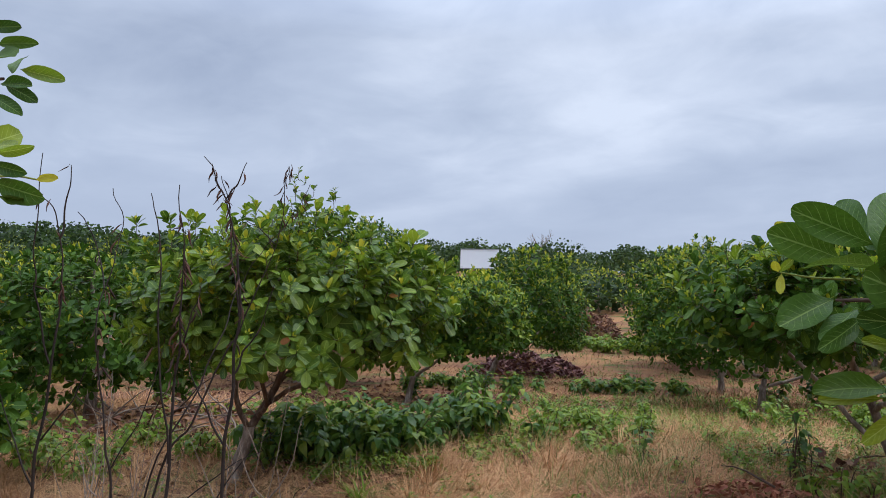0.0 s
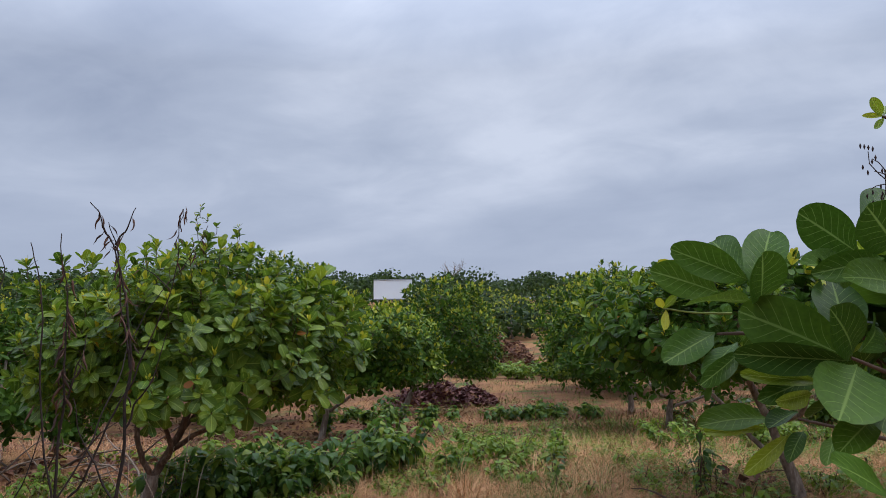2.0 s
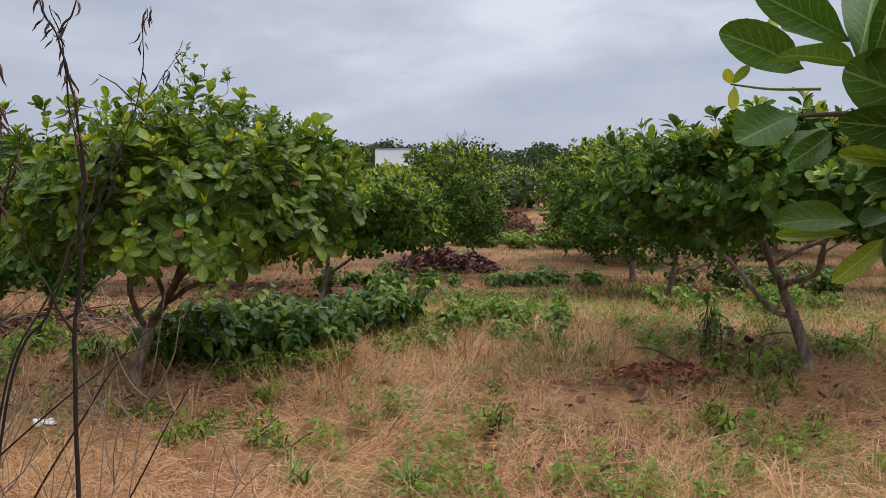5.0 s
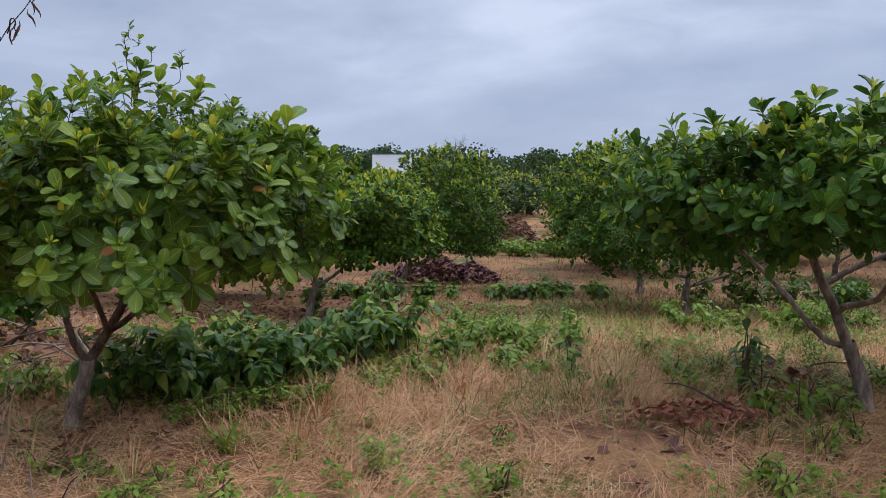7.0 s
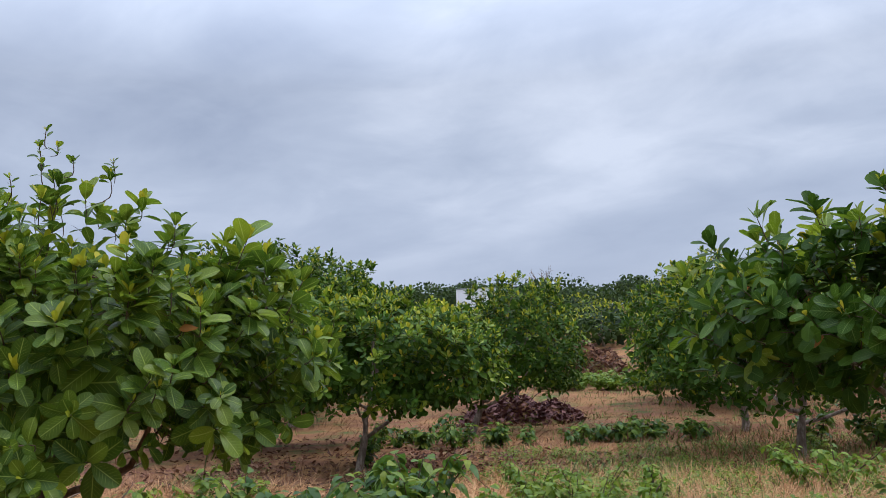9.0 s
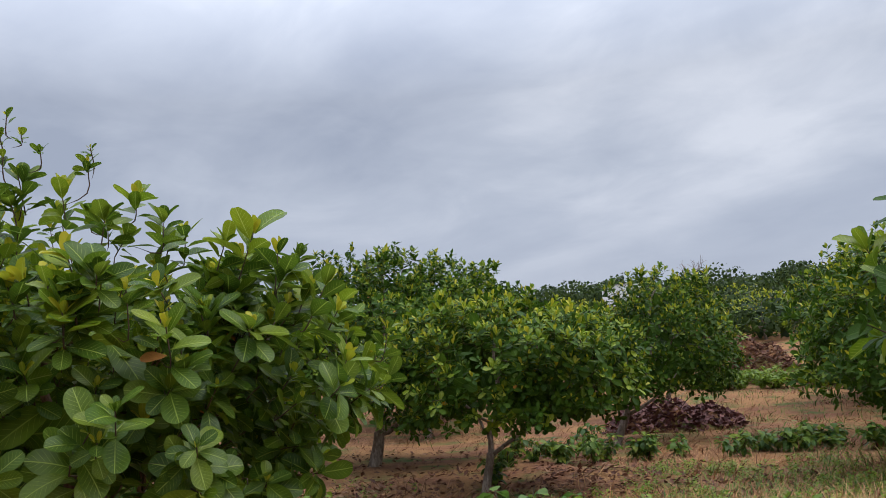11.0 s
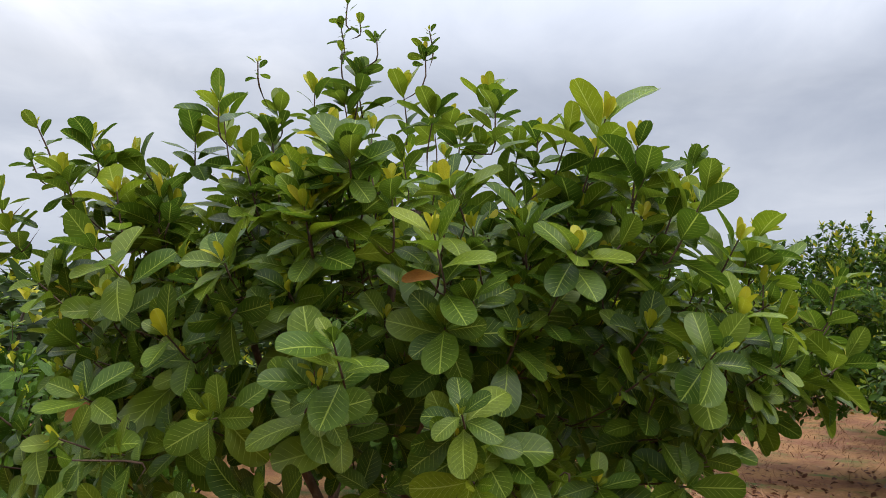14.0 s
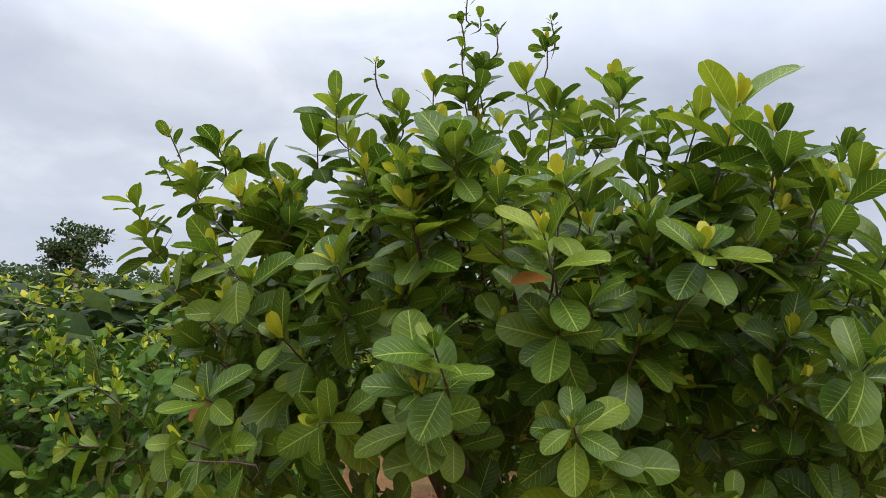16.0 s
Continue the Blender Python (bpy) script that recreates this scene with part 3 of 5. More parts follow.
    fold = rng.uniform(0.05, 0.5, k)
    which = np.zeros(k, int)
    per = spec["per"]
    tall = np.repeat((p[:, 2] - z0) / (h - z0), per)
    lucky = np.repeat(rng.uniform(0, 1, len(p)), per)
    # pale fresh rosettes grow commoner upwards, also colouring in a sunlit crown top
    which[(lucky < spec.get("fresh", 1.0) * (0.08 + 0.18 * tall)) & (frac > 0.2)] = 1
    young = (frac > 0.78) & (np.repeat(rng.uniform(0, 1, len(p)), per) < spec.get("young", 0.6)) & (tall > rng.uniform(-0.1, 0.8, k))
    which[(np.repeat(grow, per) > 1.32) & (frac < 0.75)] = 1
    which[young] = 2
    which[(rng.uniform(0, 1, k) < spec.get("old", 0.007)) & (frac < 0.5) & (tall < 0.7)] = 3
    L = np.where(which == 3, 0.6 * L, L)
    if spec.get("inner"):
        # oversized leaves added inside the crown to block light and darken its depth
        q = spec["inner"]
        dr = unit(rng.normal(0, 1, (q, 3)))
        mid = z0 + (h - z0) * 0.36
        up = np.where(dr[:, 2:] > 0, h - mid, mid - z0) * 0.72
        oi = np.array([cx, cy, mid]) + dr * np.concatenate([np.full((q, 1), rx * 0.74), np.full((q, 1), ry * 0.74), up], 1) * rng.uniform(0.85, 1.05, (q, 1))
        o, n = np.concatenate([o, oi]), np.concatenate([n, dr + rng.normal(0, 0.3, (q, 3))])
        d = np.concatenate([d, rng.normal(0, 1, (q, 3))])
        L = np.concatenate([L, rng.uniform(1.3, 2.0, q) * spec["leaf"] * spec.get("inner_size", 1.2)])
        which, curl, fold = np.concatenate([which, np.zeros(q, int)]), np.concatenate([curl, np.full(q, 0.15)]), np.concatenate([fold, np.full(q, 0.1)])
        k = len(o)
    single = np.zeros(k, bool)
    if spec.get("single"):
        near = np.linalg.norm(o - np.array(spec["single"]), axis=1)
        single[np.argsort(near)[:spec.get("singles", 300)]] = True
    rest = ~single
    v, f, uv, nq = leaf_arrays(o[rest] - off, d[rest], n[rest], L[rest], curl[rest], fold[rest], spec["rows"], "obovate", spec.get("flat", False), np.where(which[rest] == 2, 0.78, 1.0) * spec.get("slim", 1.0), spec.get("fine", False))
    part("crown", quad_mesh("crown", v, f, uv, np.repeat(which[rest], nq), [spec.get("mature", LEAF), LEAF_FRESH, LEAF_YOUNG, LEAF_OLD]), root, "crown of broad leathery green leaves with yellowish young tips", "stuff")
    if spec.get("single"):
        shapes = {}
        for w, mat in enumerate((DARK_ONE if spec.get("mature") == LEAF_DARK else LEAF_ONE, FRESH_ONE, YOUNG_ONE, OLD_ONE)):
            for c in range(4):
                v, f, uv, _ = leaf_arrays([(0, 0, 0)], [(1, 0, 0)], [(0, 0, 1)], 1.0, (0.0, 0.1, 0.2, 0.3)[c], (0.35, 0.15, 0.25, 0.1)[c], 13, fine=True)
                shapes[w, c] = quad_mesh("leaf", v, f, uv, None, [mat])
        for i in np.where(single)[0]:
            dd = unit(d[i])
            nn = unit(n[i] - (n[i] @ dd) * dd)
            ss = np.cross(nn, dd)
            m = Matrix([[*(x * L[i])] for x in (dd, ss * (0.78 if which[i] == 2 else 1.0) * spec.get("slim", 1.0), nn)]).transposed().to_4x4()
            m.translation = Vector(o[i] - off)
            ob = new("leaf", shapes[int(which[i]), int(rng.integers(4))])
            ob.parent = root
            ob.matrix_basis = m
    return root


ORCHARD = "low spreading cashew tree with glossy green leaves, standing in dry grass"
TOP_SHOOTS = [(-1.4, 5.66, 2.43, 0.4), (-1.43, 5.66, 2.36, 0.38), (-1.36, 5.68, 2.36, 0.4), (-1.42, 5.66, 2.29, 0.45), (-1.3, 5.7, 2.3, 0.4), (-1.375, 5.68, 2.22, 0.8), (-1.354, 5.69, 2.2, 0.95), (-1.18, 5.786, 2.25, 0.6), (-1.17, 5.79, 2.31, 0.4), (-1.3, 5.8, 2.17, 0.9), (-1.394, 5.7, 2.03, 1), (-1.338, 5.528, 2.11, 0.85), (-1.371, 5.37, 2.17, 0.35), (-1.507, 5.51, 2.09, 0.7)]  # tall leaders: place and vigour
BACK_SHOOTS = [(-1.82, 6.05, 2.2, 0.95), (-2.05, 6.05, 2.14, 0.95), (-2.3, 6.1, 2.08, 0.95), (-1.65, 6.2, 2.2, 0.9), (-2.0, 6.35, 2.2, 0.9), (-2.2, 5.7, 1.9, 1), (-1.95, 5.75, 2.02, 1), (-2.5, 6.05, 2.08, 0.95), (-2.72, 6.0, 2.06, 0.9), (-2.4, 5.9, 1.94, 0.95), (-2.62, 5.95, 1.9, 0.95), (-2.45, 6.3, 2.12, 0.9), (-2.85, 6.1, 1.96, 0.9)]  # shoots of the far shoulder: place and vigour
UPPER_SHOOTS = [(-1.349, 5.257, 2.03, 0.95), (-1.684, 4.915, 1.97, 0.5), (-1.535, 4.957, 1.82, 0.85), (-1.6, 5.03, 1.93, 0.9), (-1.429, 5.049, 1.78, 1.15), (-1.305, 5.328, 1.85, 1), (-1.157, 5.598, 1.877, 0.9), (-0.942, 5.643, 1.806, 0.95), (-1.12, 5.97, 2.15, 0.9), (-0.936, 5.99, 2.0, 0.9), (-0.998, 5.98, 1.98, 0.9), (-0.689, 5.926, 1.874, 1), (-0.515, 5.868, 1.878, 0.95), (-0.6, 6.2, 1.9, 0.9), (-0.644, 6.177, 1.847, 0.9), (-0.405, 6.087, 1.684, 1.05), (-0.521, 5.675, 1.63, 1.05), (-0.606, 5.953, 1.656, 0.9), (-1.635, 5.854, 2.1, 0.9), (-1.091, 5.838, 1.72, 0.9), (-1.35, 6.02, 2.13, 0.8), (-1.516, 5.349, 2.033, 1), (-1.542, 5.281, 1.980, 0.9), (-1.470, 5.473, 2.011, 0.9), (-1.618, 5.077, 1.879, 0.95), (-1.655, 4.978, 1.834, 0.85), (-1.705, 4.843, 1.780, 0.75), (-1.693, 4.875, 1.693, 0.85), (-1.596, 5.137, 1.800, 0.95), (-1.681, 4.909, 1.875, 0.45), (-0.591, 5.851, 1.952, 1.3), (-0.686, 5.831, 1.928, 0.95), (-0.889, 5.787, 2.014, 0.95), (-1.086, 5.746, 2.040, 0.85), (-0.499, 5.870, 1.804, 1), (-0.365, 5.899, 1.759, 1), (-0.430, 5.885, 1.740, 0.9)]  # shoots of the upper crown: place and vigour
MIDDLE_SHOOTS = [(-1.055, 5.162, 1.6, 1.15), (-1.242, 4.952, 1.62, 1.05), (-1.147, 5.084, 1.44, 1.1), (-1.014, 5.298, 1.54, 1.1), (-1.278, 5.164, 1.62, 0.9), (-0.952, 5.514, 1.49, 0.9), (-0.947, 5.591, 1.55, 1.05), (-0.335, 5.969, 1.51, 1.05), (-0.299, 5.824, 1.435, 1.05), (-0.275, 6.015, 1.41, 1), (-0.485, 5.87, 1.48, 0.9), (-0.563, 5.875, 1.48, 0.95), (-0.547, 5.666, 1.56, 0.9), (-1.09, 5.826, 1.68, 0.9), (-0.78, 6.74, 1.59, 0.9), (-0.8, 6.63, 1.63, 0.9)]  # shoots at mid height: place and vigour
LOWER_SHOOTS = [(-0.883, 5.359, 1.29, 1.25), (-0.871, 5.617, 1.375, 1.15), (-0.782, 5.691, 1.33, 1), (-0.807, 5.747, 1.23, 0.9), (-0.747, 5.876, 1.176, 1.05), (-1.172, 5.13, 1.2, 1.1), (-1.214, 4.944, 1.307, 1.05), (-1.471, 4.967, 1.434, 1.1), (-1.205, 5.302, 1.225, 1.1), (-0.6, 6.3, 1.15, 1), (-0.33, 6.14, 1.5, 0.9), (-0.818, 6.154, 1.28, 0.9), (-0.45, 5.95, 1.15, 1), (-0.65, 5.95, 1.05, 1), (-1.08, 4.77, 1.13, 0.95), (-1.17, 4.89, 1.23, 0.95), (-1.43, 4.75, 1.32, 0.95), (-1.47, 4.71, 1.18, 0.9), (-1.03, 4.95, 1.1, 0.95), (-1.46, 4.9, 1.55, 0.9)]  # low shoots: place and vigour
MAIN = dict(seed=3, base=(-1.9, 6.0), lean=(0.02, 0.0), crown=(-1.5, 5.98, 1.06, 1.2, 1.0, 1.98), boxy=0.72, gaps=-0.04, leaders=4, old=0.003, count=700, inner=60, per=12, leaf=0.112, tips=0.5, slim=0.98, fresh=1.3, rows=9, fine=True, fork=0.42, limbs=4, girth=0.041, turn=2.9, young=0.8, upright=26, spread=86, bark=BROWNBARK, reach=1.6, twig=0.0032,
            label="bushy cashew tree with broad veined leaves and tall top shoot", single=(0.3, 4.5, 1.5), shoots=TOP_SHOOTS + BACK_SHOOTS + UPPER_SHOOTS + MIDDLE_SHOOTS + LOWER_SHOOTS)
NEAR_R = dict(seed=11, base=(1.75, 1.3), crown=(1.72, 1.34, 1.42, 0.92, 0.85, 1.85), count=210, per=9, leaf=0.125, gaps=0.02, young=0.3, old=0.0, fresh=0.3, mature=LEAF_DARK, reach=1.2, rows=7, fine=True, fork=0.5, label="cashew tree with large rounded leaves reaching over the path", single=(0.3, 1.0, 1.6), singles=200)
NEAR_L = dict(seed=12, base=(-2.1, 1.35), crown=(-2.1, 1.5, 1.72, 1.0, 0.85, 2.4), count=340, per=9, leaf=0.105, rows=5, fork=0.5, label="cashew tree with overhanging leafy branches beside dead stems", single=(-0.3, 1.0, 1.8), singles=60)
RIGHT = dict(shoots=[(1.3, 6.1, 1.72, 1.0), (1.25, 6.0, 1.5, 0.9), (1.42, 6.1, 1.86, 1.0), (1.6, 6.0, 1.95, 1.0), (1.8, 5.9, 1.98, 1.0), (1.7, 6.1, 1.9, 1.0), (1.9, 6.1, 1.95, 1.0), (2.0, 5.7, 2.02, 1.0), (2.2, 5.5, 2.06, 1.0), (2.45, 5.4, 2.09, 1.0)], seed=21, base=(2.86, 6.1), crown=(2.80, 6.15, 1.2, 1.5, 1.4, 2.12), mature=LEAF_DARK, fresh=1.1, leaders=0, count=1000, per=9, leaf=0.115, rows=5, fork=0.42, limbs=3, turn=2.6, girth=0.042, inner=60, inner_size=0.75, young=0.45, top=(2.25, 6.1), lean=(-0.09, 0.02), label="cashew tree with dark umbrella crown on a forked pale trunk", single=(0.6, 4.0, 1.7), singles=200)
ROW2 = dict(tips=0.75, gaps=-0.06, fresh=2.4, mature=LEAF_DARK, seed=22, base=(-1.4, 12.2), girth=0.042, crown=(-1.12, 12.2, 0.66, 1.6, 1.45, 2.08), boxy=0.9, count=1900, per=8, leaf=0.1, rows=4, fork=0.42, label=ORCHARD, young=0.9, inner=300, spread=80, single=(0.3, 6, 1.5), singles=120)
ROW2B = dict(seed=23, base=(-3.8, 15.3), mature=LEAF_DARK, fresh=1.6, crown=(-3.6, 15.4, 0.7, 2.65, 2.1, 3.1), boxy=0.9, gaps=-0.06, tips=0.7, count=4200, per=8, leaf=0.108, rows=3, fork=0.5, girth=0.08, inner=900, spread=80, label="wide tall cashew tree with dense dark crown over leaf litter")
THIN = dict(tips=0.75, gaps=-0.06, fresh=1.5, mature=LEAF_DARK, seed=24, base=(-0.33, 17.05), crown=(0.55, 17.4, 0.45, 1.32, 1.3, 2.6), boxy=0.85, count=1400, per=7, leaf=0.11, rows=3, label=ORCHARD, young=0.9, inner=300, spread=80)
R2 = dict(tips=0.75, gaps=-0.06, fresh=1.5, mature=LEAF_DARK, seed=25, base=(3.85, 12.6), crown=(3.8, 12.6, 0.5, 2.05, 1.8, 2.5), count=1800, per=8, leaf=0.105, rows=3, fork=0.42, girth=0.05, label=ORCHARD, young=0.85, inner=400, spread=80)
R1 = dict(tips=0.75, gaps=-0.06, fresh=1.5, mature=LEAF_DARK, seed=26, base=(4.3, 16.7), crown=(4.2, 16.7, 0.7, 1.85, 1.7, 2.8), count=1400, per=7, leaf=0.112, rows=3, label=ORCHARD, young=0.85, inner=400, spread=80)
L2 = dict(tips=0.6, gaps=-0.06, fresh=0.8, mature=LEAF_DARK, seed=27, base=(-4.3, 8.4), crown=(-4.4, 8.6, 0.4, 1.6, 1.4, 2.1), count=1300, per=8, leaf=0.1, rows=4, label=ORCHARD, inner=300, spread=80, young=0.4)
L3 = dict(seed=28, base=(-4.6, 5.3), mature=LEAF_DARK, fresh=0.8, crown=(-4.6, 5.3, 0.3, 1.5, 1.3, 1.42), count=1000, per=8, leaf=0.10, rows=4, inner=300, spread=82, young=0.5, label="low cashew bush with pale green leaves near the ground", single=(-1, 5, 1.4), singles=120)
NEAR_TREE = cashew(NEAR_R)


def flower_stalk(tree, at, tip, seed):
    """A dried, branched flower stalk left on a shoot."""
    rng = np.random.default_rng(seed)
    off = np.array(tree.location)
    st = bend(at, tip, 0.02, 6, 0.05, rng)
    bits = [tube_arrays(st - off, np.linspace(0.0018, 0.0009, 6), 4)]
    for i in range(7):
        q = st[2 + i % 4]
        e = q + rng.normal(0, 0.03, 3) + np.array([-0.01, 0, 0.02])
        bits.append(tube_arrays(bend(q, e, 0, 4, 0.1, rng) - off, np.linspace(0.0009, 0.0006, 4), 4))
        for k in range(3):
            c = e + rng.normal(0, 0.006, 3)
            bits.append(tube_arrays(np.array([c, c + [0, 0, 0.004], c + [0, 0, 0.008]]) - off, np.array([0.0004, 0.0018, 0.0004]), 5))
    v, f = joined(bits)
    part("flower_stalk", quad_mesh("flower_stalk", v, f, None, None, [POD]), tree, "dried branched flower stalk")


def reaching_branch(tree, wood, leaves, sprig=None):
    """A branch that hangs into the open: its wood as bent ways, and its large leaves by base, tip and width."""
    rng = np.random.default_rng(17)
    off = np.array(tree.location)
    for way in wood:
        q = curved(np.array(way), 5)
        v, f = tube_arrays(q - off, np.linspace(0.0062, 0.0024, len(q)), 6)
        part("branch", quad_mesh("branch", v, f, None, None, [TWIG]), tree)
    if sprig:
        q = curved(np.array(sprig), 5)
        v, f = tube_arrays(q - off, np.linspace(0.0022, 0.0013, len(q)), 5)
        part("sprig", quad_mesh("sprig", v, f, None, None, [GREENSTEM]), tree, "slender green sprig with small yellow leaves")
    shapes = {}
    for kind, mat in (("g", DARK_ONE), ("f", FRESH_ONE), ("y", YOUNG_ONE)):
        for c in range(3):
            v, f, uv, _ = leaf_arrays([(0, 0, 0)], [(1, 0, 0)], [(0, 0, 1)], 1.0, (0.04, 0.12, 0.2)[c], (0.3, 0.12, 0.22)[c], 15, fine=True)
            shapes[kind, c] = quad_mesh("leaf", v, f, uv, None, [mat])
    open_side = np.array([0.1, -0.2, 1.9])
    for i, (kind, base, tip, wide) in enumerate(leaves):
        base, tip = np.array(base), np.array(tip)
        dd = unit(tip - base)
        nn = unit(open_side - base) + rng.normal(0, 0.28, 3)
        nn = unit(nn - (nn @ dd) * dd)
        size = np.linalg.norm(tip - base) * 1.04
        m = Matrix([[*(x * size)] for x in (dd, np.cross(nn, dd) * max(wide, 0.4) * 0.92, nn)]).transposed().to_4x4()
        m.translation = Vector(base - off)
        ob = new("leaf", shapes[kind, i % 3])
        ob.parent = tree
        ob.matrix_basis = m


REACH_UPPER = [
    ("g", (0.637, 1.392, 1.684), (0.500, 1.337, 1.729), 0.64), ("g", (0.657, 1.459, 1.698), (0.642, 1.590, 1.779), 0.76), ("g", (0.636, 1.369, 1.657), (0.697, 1.436, 1.790), 0.81),
    ("g", (0.620, 1.313, 1.642), (0.576, 1.184, 1.705), 0.75), ("g", (0.624, 1.349, 1.648), (0.492, 1.275, 1.661), 0.68), ("g", (0.628, 1.496, 1.666), (0.505, 1.416, 1.701), 0.74),
    ("g", (0.597, 1.446, 1.599), (0.487, 1.351, 1.560), 0.67), ("g", (0.613, 1.378, 1.571), (0.524, 1.265, 1.532), 0.35), ("y", (0.565, 1.492, 1.704), (0.516, 1.469, 1.717), 0.71),
    ("y", (0.569, 1.491, 1.710), (0.597, 1.521, 1.748), 0.71), ("g", (0.634, 1.445, 1.583), (0.541, 1.333, 1.551), 0.53)]
REACH_FRONT = [
    ("g", (0.739, 1.283, 1.561), (0.582, 1.256, 1.633), 0.93), ("g", (0.733, 1.271, 1.559), (0.559, 1.245, 1.570), 0.50), ("g", (0.743, 1.296, 1.568), (0.789, 1.413, 1.696), 0.81),
    ("g", (0.721, 1.244, 1.568), (0.661, 1.127, 1.620), 0.85), ("g", (0.726, 1.241, 1.554), (0.633, 1.111, 1.500), 1.06), ("g", (0.743, 1.265, 1.550), (0.705, 1.111, 1.488), 0.59),
    ("g", (0.777, 1.328, 1.569), (0.900, 1.437, 1.620), 0.60), ("g", (0.779, 1.326, 1.701), (0.654, 1.230, 1.702), 0.44)]
REACH_TOP = [
    ("g", (0.789, 1.334, 1.720), (0.666, 1.236, 1.766), 0.79), ("g", (0.806, 1.296, 1.711), (0.677, 1.198, 1.688), 0.48), ("g", (0.790, 1.303, 1.733), (0.883, 1.404, 1.831), 0.84),
    ("g", (0.788, 1.232, 1.719), (0.690, 1.105, 1.749), 0.79), ("g", (0.790, 1.233, 1.665), (0.679, 1.116, 1.688), 0.61), ("g", (0.803, 1.371, 1.694), (0.691, 1.255, 1.700), 0.65),
    ("y", (0.764, 1.395, 1.676), (0.779, 1.473, 1.727), 0.37), ("y", (0.759, 1.396, 1.676), (0.802, 1.464, 1.728), 0.35)]
REACH_LOW = [
    ("f", (0.707, 1.303, 1.525), (0.583, 1.294, 1.540), 0.35), ("g", (0.738, 1.363, 1.536), (0.607, 1.261, 1.512), 0.41), ("g", (0.685, 1.450, 1.455), (0.553, 1.349, 1.479), 0.54),
    ("f", (0.666, 1.429, 1.444), (0.566, 1.415, 1.441), 0.46), ("f", (0.684, 1.377, 1.440), (0.594, 1.304, 1.398), 0.40), ("g", (0.715, 1.393, 1.443), (0.658, 1.319, 1.423), 0.51),
    ("g", (0.724, 1.435, 1.469), (0.642, 1.349, 1.458), 0.51), ("g", (0.676, 1.077, 1.398), (0.574, 0.986, 1.471), 0.62), ("g", (0.730, 1.213, 1.482), (0.642, 1.117, 1.471), 0.67),
    ("f", (0.692, 1.309, 1.509), (0.606, 1.228, 1.505), 0.41), ("g", (0.746, 1.349, 1.444), (0.684, 1.264, 1.423), 0.45)]
REACH_HIGH = [("f", (0.790, 1.253, 1.918), (0.769, 1.236, 1.940), 0.9), ("y", (0.790, 1.254, 1.919), (0.754, 1.239, 1.916), 0.4), ("f", (0.792, 1.252, 1.917), (0.774, 1.244, 1.900), 0.75), ("f", (0.792, 1.252, 1.920), (0.803, 1.264, 1.941), 0.8)]
HANGING = [
    ("f", (-0.688, 1.271, 1.921), (-0.603, 1.243, 1.898), 0.45), ("g", (-0.698, 1.267, 1.913), (-0.729, 1.335, 1.967), 0.57), ("g", (-0.738, 1.287, 1.965), (-0.660, 1.240, 1.956), 0.35),
    ("g", (-0.686, 1.221, 1.885), (-0.610, 1.172, 1.872), 0.40), ("g", (-0.681, 1.224, 1.885), (-0.609, 1.177, 1.855), 0.35), ("g", (-0.697, 1.219, 1.864), (-0.627, 1.166, 1.841), 0.41),
    ("g", (-0.754, 1.285, 1.936), (-0.667, 1.220, 1.930), 0.66), ("g", (-0.746, 1.275, 1.987), (-0.672, 1.224, 1.974), 0.35), ("f", (-0.643, 1.152, 1.771), (-0.577, 1.120, 1.767), 0.35),
    ("g", (-0.645, 1.156, 1.730), (-0.543, 1.101, 1.703), 0.50), ("f", (-0.671, 1.191, 1.784), (-0.619, 1.155, 1.787), 0.66), ("y", (-0.611, 1.201, 1.740), (-0.576, 1.188, 1.743), 0.63),
    ("g", (-0.657, 1.169, 1.757), (-0.581, 1.123, 1.739), 0.35), ("g", (-0.644, 1.159, 1.712), (-0.575, 1.103, 1.694), 0.35)]
reaching_branch(NEAR_TREE, [[(1.386, 1.509, 1.421), (0.976, 1.416, 1.538), (0.637, 1.381, 1.655)], [(0.976, 1.416, 1.538), (0.85, 1.33, 1.53), (0.739, 1.284, 1.563)], [(0.976, 1.416, 1.538), (0.88, 1.36, 1.62), (0.794, 1.305, 1.723)],
                            [(1.152, 1.451, 1.421), (0.859, 1.275, 1.433), (0.701, 1.381, 1.463)], [(0.859, 1.275, 1.433), (0.78, 1.19, 1.40), (0.687, 1.079, 1.397)], [(0.778, 1.334, 1.585), (0.661, 1.416, 1.597), (0.602, 1.451, 1.597)], [(0.976, 1.416, 1.738), (0.912, 1.254, 1.840), (0.843, 1.250, 1.903), (0.790, 1.253, 1.918)]],
                REACH_UPPER + REACH_FRONT + REACH_TOP + REACH_LOW + REACH_HIGH + [("y", (0.518, 1.472, 1.641), (0.505, 1.451, 1.657), 0.9), ("y", (0.523, 1.472, 1.639), (0.514, 1.451, 1.608), 0.7), ("f", (0.520, 1.472, 1.641), (0.532, 1.451, 1.661), 0.8)],
                [(0.624, 1.437, 1.631), (0.567, 1.457, 1.633), (0.518, 1.472, 1.641)])
flower_stalk(NEAR_TREE, (0.824, 1.287, 1.755), (0.768, 1.217, 1.831), 3)
HANGING_TREE = cashew(NEAR_L)
